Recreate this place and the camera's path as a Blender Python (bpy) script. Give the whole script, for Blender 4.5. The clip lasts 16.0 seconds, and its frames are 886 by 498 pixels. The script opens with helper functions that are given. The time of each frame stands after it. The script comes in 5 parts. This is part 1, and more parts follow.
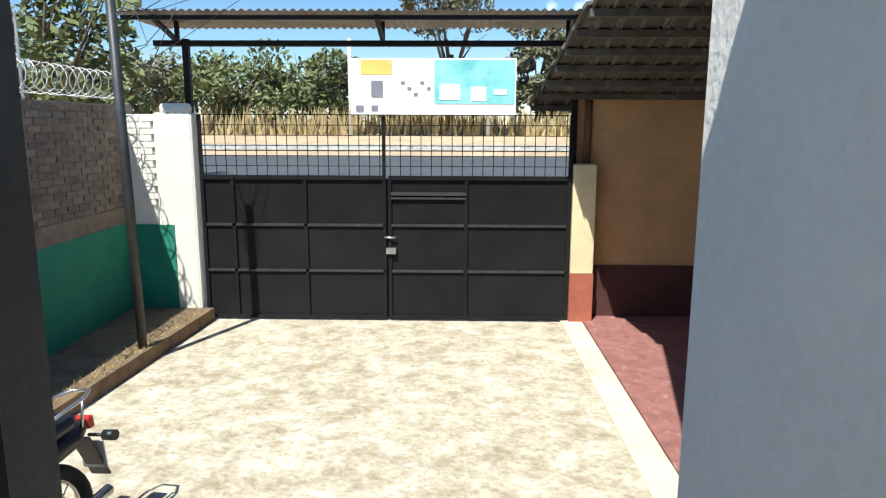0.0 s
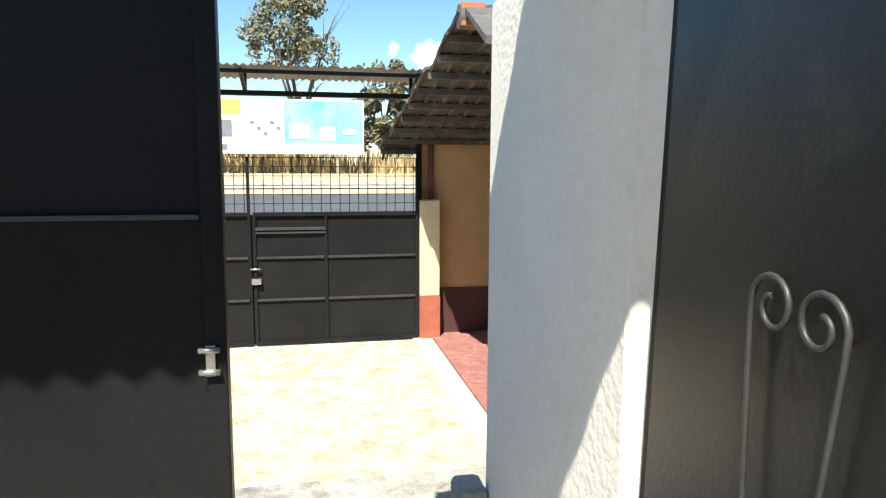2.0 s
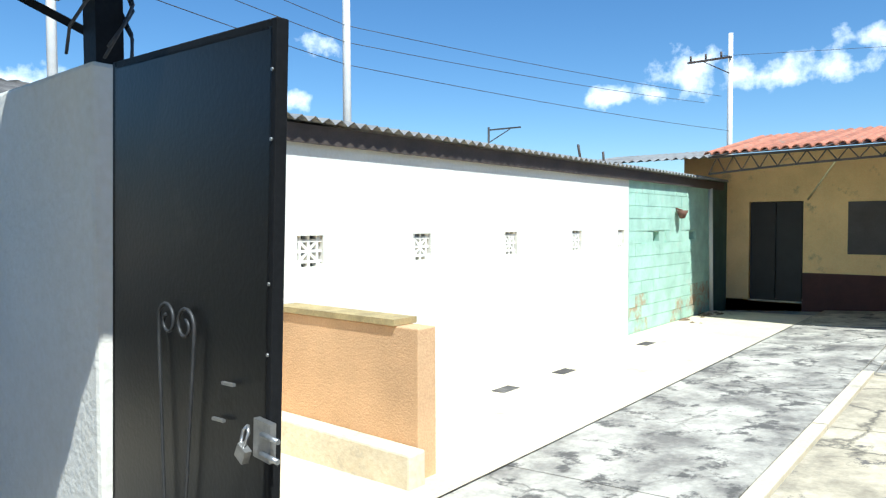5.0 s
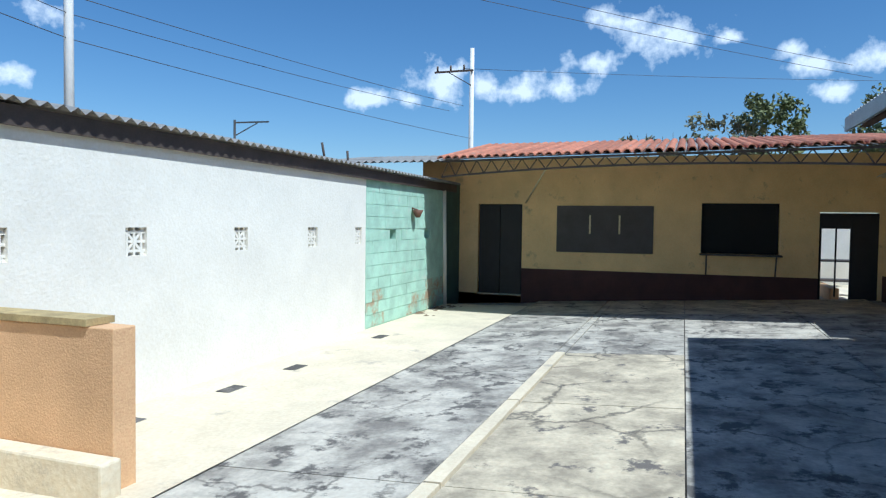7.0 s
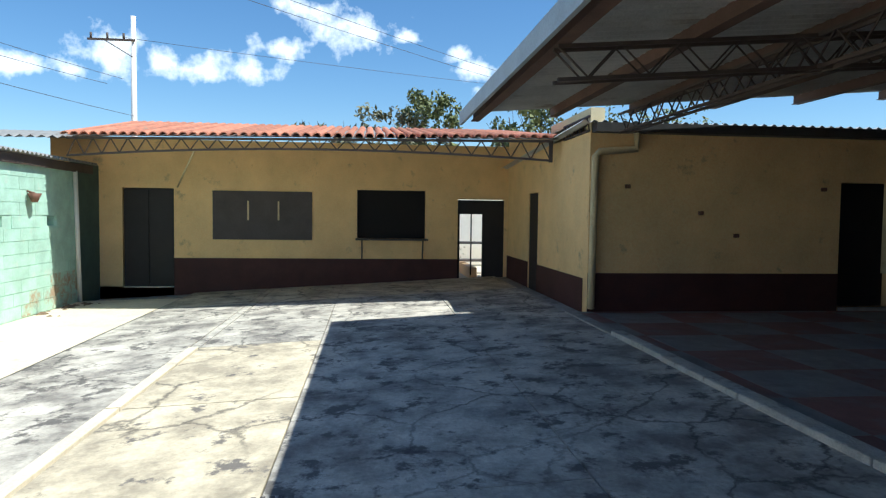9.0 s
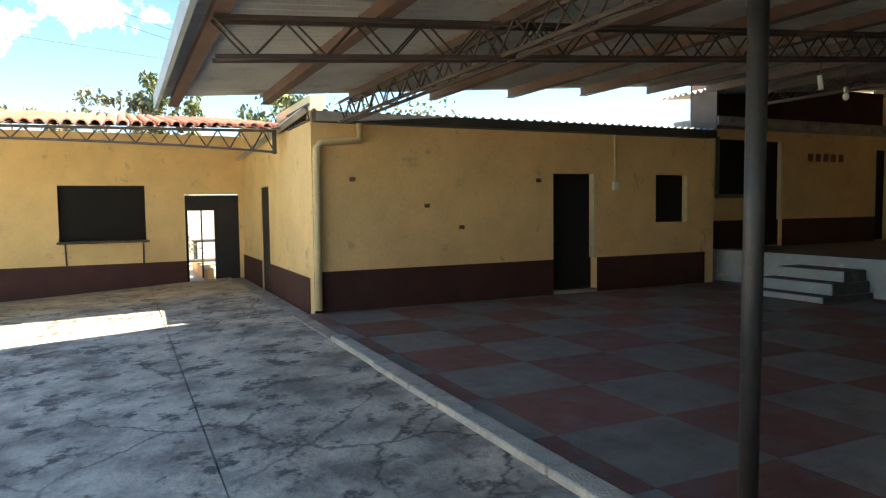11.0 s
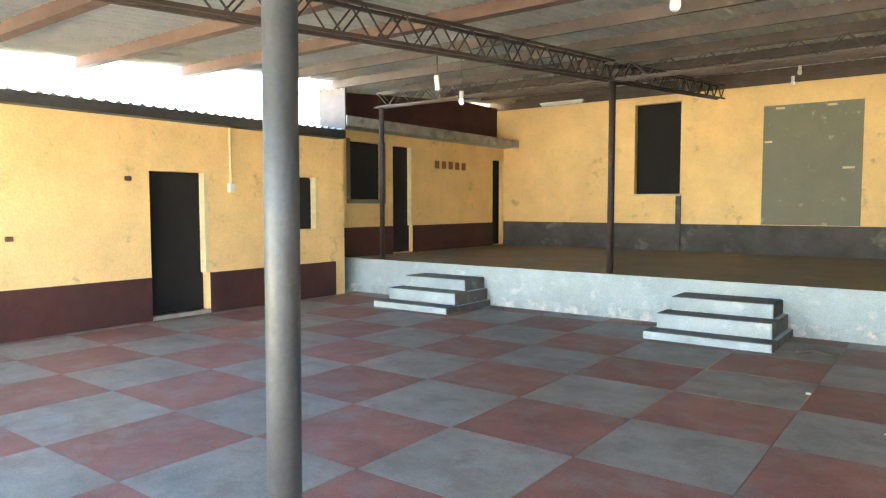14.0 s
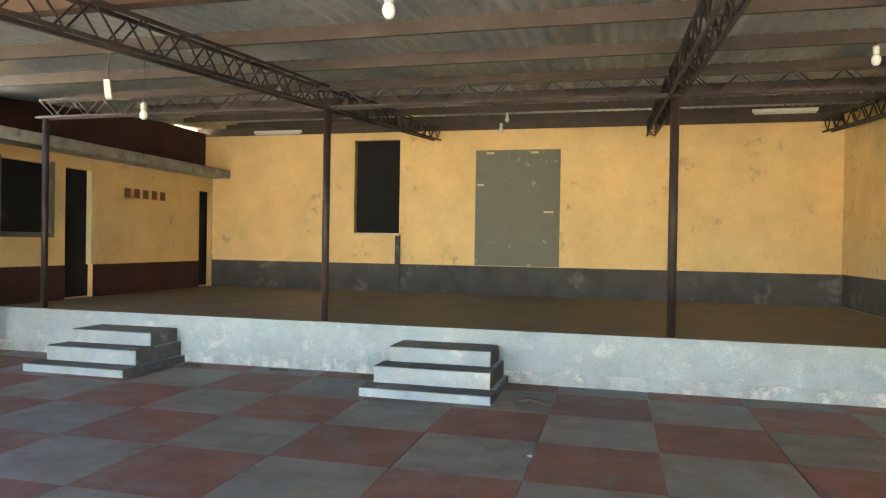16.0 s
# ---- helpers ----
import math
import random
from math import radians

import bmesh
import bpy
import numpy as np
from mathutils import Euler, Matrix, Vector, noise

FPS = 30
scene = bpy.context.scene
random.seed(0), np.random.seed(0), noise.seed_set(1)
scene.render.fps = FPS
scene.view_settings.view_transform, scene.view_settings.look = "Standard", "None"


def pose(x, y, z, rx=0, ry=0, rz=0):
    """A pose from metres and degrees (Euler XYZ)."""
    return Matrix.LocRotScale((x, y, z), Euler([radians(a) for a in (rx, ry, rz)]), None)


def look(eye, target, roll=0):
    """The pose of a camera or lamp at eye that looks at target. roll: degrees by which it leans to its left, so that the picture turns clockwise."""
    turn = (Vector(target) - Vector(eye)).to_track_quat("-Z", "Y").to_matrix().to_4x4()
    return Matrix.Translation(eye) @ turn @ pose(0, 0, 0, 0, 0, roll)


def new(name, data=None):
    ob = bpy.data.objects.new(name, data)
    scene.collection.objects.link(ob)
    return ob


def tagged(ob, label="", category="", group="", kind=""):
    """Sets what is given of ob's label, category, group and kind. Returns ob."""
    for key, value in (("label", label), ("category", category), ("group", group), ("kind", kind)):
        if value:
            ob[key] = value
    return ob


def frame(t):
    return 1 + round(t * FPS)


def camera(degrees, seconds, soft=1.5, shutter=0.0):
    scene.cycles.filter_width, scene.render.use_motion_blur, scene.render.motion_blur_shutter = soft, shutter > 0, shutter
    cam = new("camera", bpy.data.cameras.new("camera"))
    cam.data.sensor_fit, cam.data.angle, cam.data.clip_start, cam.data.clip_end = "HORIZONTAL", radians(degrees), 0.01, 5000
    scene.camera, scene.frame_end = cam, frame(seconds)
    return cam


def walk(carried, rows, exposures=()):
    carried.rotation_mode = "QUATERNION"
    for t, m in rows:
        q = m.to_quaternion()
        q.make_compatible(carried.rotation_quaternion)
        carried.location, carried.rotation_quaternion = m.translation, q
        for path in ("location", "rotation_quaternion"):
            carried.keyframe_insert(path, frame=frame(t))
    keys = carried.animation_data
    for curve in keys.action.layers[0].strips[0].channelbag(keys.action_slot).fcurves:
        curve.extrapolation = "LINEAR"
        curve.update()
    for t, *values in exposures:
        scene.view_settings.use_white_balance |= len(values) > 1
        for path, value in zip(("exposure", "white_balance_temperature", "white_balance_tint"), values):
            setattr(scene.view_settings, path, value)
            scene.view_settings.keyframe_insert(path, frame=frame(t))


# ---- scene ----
cam = camera(66.12, 16.0, soft=1.25)
PATH = [
    (0.0, 0.011, -0.089, 1.39, 79.57, -0.19, 1.22),
    (0.5, 0.002, -0.383, 1.405, 81.09, -0.62, 0.75),
    (1.0, -0.072, -0.657, 1.416, 81.22, 0.15, -2.25),
    (1.5, -0.147, -0.89, 1.446, 80.3, 1.44, -6.72),
    (2.0, -0.164, -1.192, 1.457, 82.65, -0.3, -11.47),
    (2.5, -0.2, -1.469, 1.512, 84.22, -0.11, -11.6),
    (3.0, -0.307, -1.704, 1.542, 87.67, -1.75, -17.53),
    (3.5, -0.383, -1.848, 1.55, 86.77, -0.03, -25.76),
    (4.0, -0.447, -2.005, 1.553, 88.89, -0.69, -34.37),
    (4.5, -0.474, -2.112, 1.539, 88.57, 0.21, -41.47),
    (5.0, -0.481, -2.193, 1.515, 87.92, 0.17, -50.5),
    (7.5, -0.302, -2.685, 1.491, 87.69, -0.23, -76.15),
    (8.0, -0.211, -2.86, 1.492, 87.19, 0.35, -83.59),
    (8.5, -0.078, -3.038, 1.471, 86.93, -0.23, -90.48),
    (11.0, 0.586, -4.104, 1.547, 86.35, 0.7, -115.26),
    (11.5, 0.716, -4.3, 1.557, 85.2, 0.66, -120.91),
    (12.0, 0.873, -4.599, 1.547, 85.56, 0.05, -124.36),
    (12.5, 1.006, -4.827, 1.548, 84.05, -0.03, -129.31),
    (13.0, 1.204, -5.088, 1.58, 86.68, 0.79, -135.98),
    (13.5, 1.346, -5.357, 1.582, 85.73, 1.43, -140.73),
    (14.0, 1.489, -5.702, 1.588, 86.35, 0.03, -143.15),
    (14.5, 1.587, -5.991, 1.571, 86.22, -1.23, -149.92),
    (15.0, 1.725, -6.274, 1.604, 88.3, 0.09, -157.79),
    (15.5, 1.771, -6.502, 1.62, 87.26, -0.2, -162.27),
    (16.0, 1.806, -6.814, 1.63, 89.57, -0.94, -165.84),
]
EXPOSURE = [(0.0, 0.7, 5950, 5), (1.5, 0.95, 6400, 5), (2.5, 1.4, 6500, 5), (4.0, 1.15, 5800, 2), (5.0, 0.62, 5500, 2), (7.5, 0.12, 5200, 4), (8.7, 0.5, 5500, 3),
            (10.8, 1.85, 7300, 5), (11.5, 2.45, 7100, 6), (12.0, 2.7, 7200, 6), (12.5, 3.1, 7200, 5), (13.0, 4.1, 7100, 4), (13.5, 4.55, 7000, 4), (14.0, 5.15, 7000, 4), (15.0, 4.85, 7200, 5), (16.0, 4.75, 7100, 6)]
walk(cam, [(t, pose(x, y, z, a, b, c)) for t, x, y, z, a, b, c in PATH], EXPOSURE)

# ---- sky and sun ----
SUN = Vector((-0.27, -0.59, 1.0)).normalized()
world = bpy.data.worlds.new("sky")
scene.world = world
world.use_nodes = True
wn, wl = world.node_tree.nodes, world.node_tree.links
sky = wn.new("ShaderNodeTexSky")
sky.sky_type, sky.sun_disc = "NISHITA", False
sky.sun_elevation = math.asin(SUN.z)
sky.sun_rotation = math.atan2(SUN.x, SUN.y)
sky.air_density, sky.dust_density, sky.ozone_density = 1.0, 0.2, 3.0
# fair-weather clouds, a loose row low over the horizon: azimuth, height, half width, half height in degrees
CLOUDS = [(64.2, 10.2, 2.7, 1.0), (67.9, 10.2, 1.4, 0.9), (70.3, 11.8, 3.3, 1.9), (73.6, 11.4, 1.8, 1.4), (76.5, 10.8, 2.3, 1.2), (80.5, 11.2, 2.5, 1.2), (82.7, 13.1, 2.8, 1.0), (85.3, 16.0, 2.8, 1.2), (88.7, 14.6, 3.9, 1.7), (93.1, 14.3, 1.8, 0.6), (97.2, 13.1, 1.2, 0.7), (98.8, 12.0, 1.9, 1.0), (102.4, 12.0, 2.9, 1.1), (100.5, 10.0, 1.7, 0.8), (5.5, 16.5, 6.0, 1.6), (11.0, 8.5, 3.0, 1.5), (20, 10, 4, 1.5), (37.5, 10, 1.8, 1.2), (41, 14.5, 1.6, 1.0)]
co = wn.new("ShaderNodeTexCoord")
sep = wn.new("ShaderNodeSeparateXYZ")
wl.new(co.outputs["Generated"], sep.inputs["Vector"])


def calc(op, a, b=None, c=None):
    n = wn.new("ShaderNodeMath")
    n.operation = op
    for i, q in enumerate((a, b, c)):
        if isinstance(q, (int, float)):
            n.inputs[i].default_value = q
        elif q is not None:
            wl.new(q, n.inputs[i])
    return n.outputs[0]


azimuth = calc("ARCTAN2", sep.outputs["X"], sep.outputs["Y"])
height = calc("ARCSINE", sep.outputs["Z"])
puff = wn.new("ShaderNodeTexNoise")
puff.inputs["Scale"].default_value, puff.inputs["Detail"].default_value = 26.0, 6
puff.inputs["Roughness"].default_value = 0.6
wl.new(co.outputs["Generated"], puff.inputs["Vector"])
body = -9.0
for ca, ch, cw, cz in CLOUDS:
    u = calc("MULTIPLY_ADD", azimuth, 1 / radians(cw), -ca / cw)
    v = calc("MULTIPLY_ADD", height, 1 / radians(cz), -ch / cz)
    d = calc("SUBTRACT", 1.0, calc("SQRT", calc("ADD", calc("MULTIPLY", u, u), calc("MULTIPLY", v, v))))
    body = calc("MAXIMUM", d, body)
cut = wn.new("ShaderNodeMapRange")
cut.inputs["From Min"].default_value, cut.inputs["From Max"].default_value = 0.12, 0.95
wl.new(calc("ADD", body, calc("MULTIPLY_ADD", puff.outputs["Fac"], 3.4, -1.6)), cut.inputs["Value"])
mixc = wn.new("ShaderNodeMix")
mixc.data_type = "RGBA"
mixc.inputs["B"].default_value = (12, 12.2, 12.5, 1)
wl.new(calc("MULTIPLY", cut.outputs["Result"], 0.92), mixc.inputs["Factor"])
rich = wn.new("ShaderNodeHueSaturation")
rich.inputs["Saturation"].default_value, rich.inputs["Value"].default_value = 1.16, 1.2
wl.new(sky.outputs["Color"], rich.inputs["Color"])
wl.new(rich.outputs["Color"], mixc.inputs["A"])
wl.new(mixc.outputs["Result"], wn["Background"].inputs["Color"])
wn["Background"].inputs["Strength"].default_value = 0.075
sun = bpy.data.lights.new("sun", "SUN")
sun.energy, sun.angle, sun.color = 4.8, radians(0.5), (1.0, 0.95, 0.86)
new("sun", sun).matrix_world = look(SUN * 50, (0, 0, 0))


# ---- materials ----
def mat(name, base, rough=0.85, metal=0.0, var=0.25, scale=3.0, bump=0.15, fine=60.0, tint=None, spots=0.0, spot_col=(0.1, 0.08, 0.06), spot_scale=1.5, each=0.0, cracks=0.0, spec=0.5, sharp=0.2, crack_w=0.010, crisp=1.0):
    m = bpy.data.materials.new(name)
    m.use_nodes = True
    n, l = m.node_tree.nodes, m.node_tree.links
    b = n["Principled BSDF"]
    b.inputs["Roughness"].default_value, b.inputs["Metallic"].default_value = rough, metal
    b.inputs["Specular IOR Level"].default_value = spec
    geo = n.new("ShaderNodeNewGeometry")
    big = n.new("ShaderNodeTexNoise")
    big.inputs["Scale"].default_value, big.inputs["Detail"].default_value = scale, 9
    big.inputs["Roughness"].default_value = 0.65
    small = n.new("ShaderNodeTexNoise")
    small.inputs["Scale"].default_value, small.inputs["Detail"].default_value = fine, 3
    for x in (big, small):
        l.new(geo.outputs["Position"], x.inputs["Vector"])
    dark = [c * (1 - var) for c in base]
    lite = [min(1, c * (1 + var * 0.7)) for c in base] if tint is None else tint
    ramp = n.new("ShaderNodeMix")
    ramp.data_type = "RGBA"
    ramp.inputs["A"].default_value, ramp.inputs["B"].default_value = (*dark, 1), (*lite, 1)
    spread = n.new("ShaderNodeMapRange")
    spread.inputs["From Min"].default_value, spread.inputs["From Max"].default_value = 0.5 - sharp, 0.5 + sharp
    l.new(big.outputs["Fac"], spread.inputs["Value"])
    l.new(spread.outputs["Result"], ramp.inputs["Factor"])
    col = ramp.outputs["Result"]
    grain = n.new("ShaderNodeMix")
    grain.data_type, grain.blend_type = "RGBA", "OVERLAY"
    grain.inputs["Factor"].default_value = 0.35
    l.new(col, grain.inputs["A"])
    l.new(small.outputs["Color"], grain.inputs["B"])
    g2 = n.new("ShaderNodeRGBToBW")
    l.new(small.outputs["Color"], g2.inputs["Color"])
    l.new(g2.outputs["Val"], grain.inputs["B"])
    col = grain.outputs["Result"]
    if spots:
        st = n.new("ShaderNodeTexNoise")
        st.inputs["Scale"].default_value, st.inputs["Detail"].default_value = spot_scale, 8
        st.inputs["Roughness"].default_value = 0.7
        l.new(geo.outputs["Position"], st.inputs["Vector"])
        mr = n.new("ShaderNodeMapRange")
        mr.inputs["From Min"].default_value, mr.inputs["From Max"].default_value = 0.62 - spots * 0.2, 0.62 - spots * 0.2 + (0.1 + spots * 0.08) * crisp
        l.new(st.outputs["Fac"], mr.inputs["Value"])
        sm = n.new("ShaderNodeMix")
        sm.data_type = "RGBA"
        sm.inputs["B"].default_value = (*spot_col, 1)
        l.new(mr.outputs["Result"], sm.inputs["Factor"])
        l.new(col, sm.inputs["A"])
        col = sm.outputs["Result"]
    if cracks:
        warp = n.new("ShaderNodeVectorMath")
        warp.operation = "MULTIPLY_ADD"
        warp.inputs[1].default_value = (0.55, 0.55, 0.55)
        l.new(big.outputs["Color"], warp.inputs[0])
        l.new(geo.outputs["Position"], warp.inputs[2])
        vo = n.new("ShaderNodeTexVoronoi")
        vo.feature = "DISTANCE_TO_EDGE"
        vo.inputs["Scale"].default_value = cracks
        l.new(warp.outputs["Vector"], vo.inputs["Vector"])
        cr = n.new("ShaderNodeMapRange")
        cr.inputs["From Min"].default_value, cr.inputs["From Max"].default_value = 0.003, crack_w
        cr.inputs["To Min"].default_value, cr.inputs["To Max"].default_value = 0.7, 0.0
        l.new(vo.outputs["Distance"], cr.inputs["Value"])
        cm = n.new("ShaderNodeMix")
        cm.data_type = "RGBA"
        cm.inputs["B"].default_value = (0.05, 0.045, 0.04, 1)
        patchy = n.new("ShaderNodeTexNoise")
        patchy.inputs["Scale"].default_value = 0.45
        l.new(geo.outputs["Position"], patchy.inputs["Vector"])
        pm = n.new("ShaderNodeMapRange")
        pm.inputs["From Min"].default_value, pm.inputs["From Max"].default_value = 0.42, 0.58
        l.new(patchy.outputs["Fac"], pm.inputs["Value"])
        both = n.new("ShaderNodeMath")
        both.operation = "MULTIPLY"
        l.new(cr.outputs["Result"], both.inputs[0])
        l.new(pm.outputs["Result"], both.inputs[1])
        l.new(both.outputs["Value"], cm.inputs["Factor"])
        l.new(col, cm.inputs["A"])
        col = cm.outputs["Result"]
    if each:
        oi = n.new("ShaderNodeObjectInfo")
        hs = n.new("ShaderNodeHueSaturation")
        em = n.new("ShaderNodeMapRange")
        em.inputs["To Min"].default_value, em.inputs["To Max"].default_value = 1 - each, 1 + each
        l.new(oi.outputs["Random"], em.inputs["Value"])
        l.new(em.outputs["Result"], hs.inputs["Value"])
        l.new(col, hs.inputs["Color"])
        col = hs.outputs["Color"]
    l.new(col, b.inputs["Base Color"])
    if bump:
        add = n.new("ShaderNodeMath")
        add.operation = "ADD"
        l.new(big.outputs["Fac"], add.inputs[0])
        l.new(small.outputs["Fac"], add.inputs[1])
        bp = n.new("ShaderNodeBump")
        bp.inputs["Strength"].default_value, bp.inputs["Distance"].default_value = bump, 0.02
        l.new(add.outputs["Value"], bp.inputs["Height"])
        l.new(bp.outputs["Normal"], b.inputs["Normal"])
    return m


M_YELLOW = mat("ochre_wall_paint", (0.86, 0.60, 0.285), 0.9, var=0.12, scale=1.4, bump=0.25, fine=35, spots=0.12, spot_col=(0.5, 0.36, 0.2), spot_scale=2.5)
M_BAND = mat("maroon_band_paint", (0.072, 0.026, 0.022), 0.75, var=0.3, scale=2.0, spots=0.25, spot_col=(0.06, 0.025, 0.022))
M_GREYBAND = mat("grey_band_paint", (0.085, 0.08, 0.078), 0.85, var=0.35, scale=2.0, spots=0.18, spot_col=(0.22, 0.2, 0.175), spot_scale=1.2)
M_GREYPANEL = mat("grey_green_paint", (0.2, 0.2, 0.155), 0.8, var=0.08, scale=2.0, spots=0.05, spot_col=(0.5, 0.5, 0.42), spot_scale=5)
M_WHITE = mat("white_wall_paint", (0.80, 0.755, 0.66), 0.9, var=0.08, scale=1.2, bump=0.3, fine=30)
M_PEACH = mat("peach_plaster", (0.68, 0.42, 0.22), 0.9, var=0.15, scale=1.5, bump=0.3)
M_GREEN = mat("mint_wall_paint", (0.44, 0.65, 0.51), 0.9, var=0.15, scale=2.0, bump=0.4, sharp=0.12, spots=0.22, spot_col=(0.52, 0.62, 0.5), spot_scale=5)
M_FLAKED = mat("flaked_mint_block", (0.42, 0.62, 0.48), 0.95, var=0.3, scale=3.0, bump=0.6, spots=0.8, spot_col=(0.42, 0.30, 0.18), spot_scale=4)
M_DKGREEN = mat("green_wall_paint", (0.03, 0.23, 0.15), 0.85, var=0.25, scale=2.0, spots=0.2, spot_col=(0.1, 0.2, 0.14))
M_CREAM = mat("cream_paint", (0.72, 0.60, 0.36), 0.85, var=0.15, scale=3.0, spots=0.2, spot_col=(0.5, 0.4, 0.22))
M_STAGE = mat("pale_blue_plinth_paint", (0.36, 0.42, 0.45), 0.85, var=0.18, scale=2.5, bump=0.3, spots=0.3, spot_col=(0.55, 0.56, 0.54), spot_scale=3)
M_PEEL = mat("peeling_plinth_paint", (0.36, 0.41, 0.43), 0.9, var=0.25, scale=4, bump=0.6, spots=0.55, spot_col=(0.62, 0.61, 0.57), spot_scale=4.5)
M_STAGEFLOOR = mat("brown_cement_floor", (0.20, 0.15, 0.11), 0.6, var=0.25, scale=1.0, spots=0.2, spot_col=(0.28, 0.23, 0.18))
M_CONC = mat("stained_concrete", (0.31, 0.28, 0.24), 0.9, var=0.3, scale=1.7, bump=0.5, fine=22, tint=(0.58, 0.53, 0.44), sharp=0.12, spots=0.42, spot_col=(0.125, 0.113, 0.10), spot_scale=3.0, cracks=0.8, crack_w=0.02, crisp=0.55)
M_CONCPALE = mat("cream_worn_concrete", (0.46, 0.39, 0.28), 0.9, var=0.25, scale=1.8, bump=0.45, fine=22, tint=(0.68, 0.58, 0.41), sharp=0.12, spots=0.22, spot_col=(0.16, 0.14, 0.12), spot_scale=2.6, cracks=0.8, crack_w=0.03, crisp=0.5)
M_APRON = mat("pale_cement_apron", (0.70, 0.60, 0.43), 0.9, var=0.15, scale=1.3, bump=0.35, fine=25, spots=0.1, spot_col=(0.42, 0.36, 0.28))
M_YARD = mat("tan_yard_concrete", (0.42, 0.34, 0.22), 0.9, var=0.2, scale=4.5, bump=0.7, fine=18, tint=(0.66, 0.585, 0.46), sharp=0.16, spots=0.42, spot_col=(0.36, 0.29, 0.18), spot_scale=11.0)
M_KERB = mat("worn_kerb_cement", (0.36, 0.34, 0.30), 0.9, var=0.35, scale=4, bump=0.6, spots=0.4, spot_col=(0.16, 0.15, 0.13), spot_scale=3)
M_KERBLIGHT = mat("pale_kerb_cement", (0.52, 0.49, 0.42), 0.9, var=0.3, scale=5, bump=0.6, spots=0.35, spot_col=(0.22, 0.2, 0.17), spot_scale=4)
M_TILER = mat("red_floor_slab", (0.22, 0.092, 0.072), 0.6, var=0.35, scale=2.2, bump=0.2, spots=0.62, spot_col=(0.2, 0.15, 0.135), spot_scale=2.4, each=0.12)
M_TILEG = mat("grey_floor_slab", (0.225, 0.215, 0.19), 0.6, var=0.32, scale=2.2, bump=0.2, spots=0.55, spot_col=(0.165, 0.14, 0.125), spot_scale=2.4, each=0.12)
M_TIN = mat("zinc_sheet", (0.56, 0.56, 0.53), 0.5, metal=0.3, var=0.25, scale=1.2, bump=0.05, spots=0.25, spot_col=(0.25, 0.21, 0.17), spot_scale=0.8)
M_TINDARK = mat("weathered_zinc_sheet", (0.3, 0.29, 0.27), 0.7, metal=0.2, var=0.3, scale=2, spots=0.3, spot_col=(0.16, 0.1, 0.07))
M_CLAY = mat("clay_roof_tile", (0.44, 0.17, 0.10), 0.9, var=0.35, scale=4, bump=0.4, spots=0.3, spot_col=(0.3, 0.2, 0.14), spot_scale=3, each=0.2)
M_OLDTILE = mat("dark_old_roof_tile", (0.11, 0.10, 0.09), 0.95, var=0.4, scale=4, bump=0.5, spots=0.3, spot_col=(0.22, 0.2, 0.18), spot_scale=3, each=0.25)
M_STEEL = mat("black_painted_sheet_steel", (0.018, 0.018, 0.0185), 0.4, metal=0.0, var=0.3, scale=1.0, bump=0.04, spec=0.06, spots=0.15, spot_col=(0.02, 0.019, 0.018), spot_scale=1.5)
M_STEELWORN = mat("glossy_black_sheet_steel", (0.009, 0.009, 0.009), 0.36, var=0.3, scale=1.0, bump=0.05, spec=0.5, spots=0.2, spot_col=(0.03, 0.028, 0.025), spot_scale=1.5)
M_TREAD = mat("dark_grey_step_cement", (0.115, 0.11, 0.105), 0.9, var=0.3, scale=4, bump=0.3, spots=0.2, spot_col=(0.24, 0.24, 0.23), spot_scale=5)
M_BARE = mat("bare_steel", (0.45, 0.44, 0.42), 0.4, metal=0.8, var=0.2, scale=8)
M_RUST = mat("red_oxide_steel", (0.17, 0.075, 0.045), 0.7, var=0.3, scale=3, bump=0.1)
M_PURLIN = mat("brown_purlin_steel", (0.11, 0.062, 0.045), 0.7, var=0.35, scale=3, bump=0.1)
M_TRUSS = mat("dark_truss_steel", (0.075, 0.055, 0.045), 0.7, var=0.3, scale=3, bump=0.05)
M_PIPE = mat("grey_painted_pipe", (0.05, 0.05, 0.05), 0.5, metal=0.2, var=0.35, scale=5, bump=0.08, spots=0.35, spot_col=(0.06, 0.05, 0.045), spot_scale=6)
M_REDPIPE = mat("maroon_painted_pipe", (0.04, 0.024, 0.021), 0.55, var=0.35, scale=5, bump=0.05)
# near-black colour that stands in for unlit depth inside openings
M_DARK = mat("unlit_depth_black", (0.012, 0.011, 0.011), 0.9, var=0.2, scale=2)
M_DOOR = mat("dark_door_paint", (0.022, 0.018, 0.018), 0.6, var=0.3, scale=2)
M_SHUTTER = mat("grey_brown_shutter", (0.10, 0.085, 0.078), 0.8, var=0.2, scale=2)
M_BRICK = mat("painted_grey_brick", (0.24, 0.19, 0.15), 0.95, var=0.35, scale=6, bump=0.5, each=0.22)
M_MORTAR = mat("brick_mortar", (0.30, 0.26, 0.21), 0.95, var=0.2, scale=8, bump=0.4)
M_REDBRICK = mat("red_brick", (0.42, 0.16, 0.09), 0.95, var=0.3, scale=8, bump=0.4, each=0.2)
M_SOIL = mat("dry_soil", (0.22, 0.15, 0.09), 0.95, var=0.4, scale=5, bump=0.7)
M_GRASS = mat("dry_grass", (0.42, 0.32, 0.15), 0.9, var=0.35, scale=6)
M_LEAF = mat("tree_leaves", (0.085, 0.12, 0.035), 0.7, var=0.5, scale=1.2, bump=0, tint=(0.19, 0.21, 0.07))
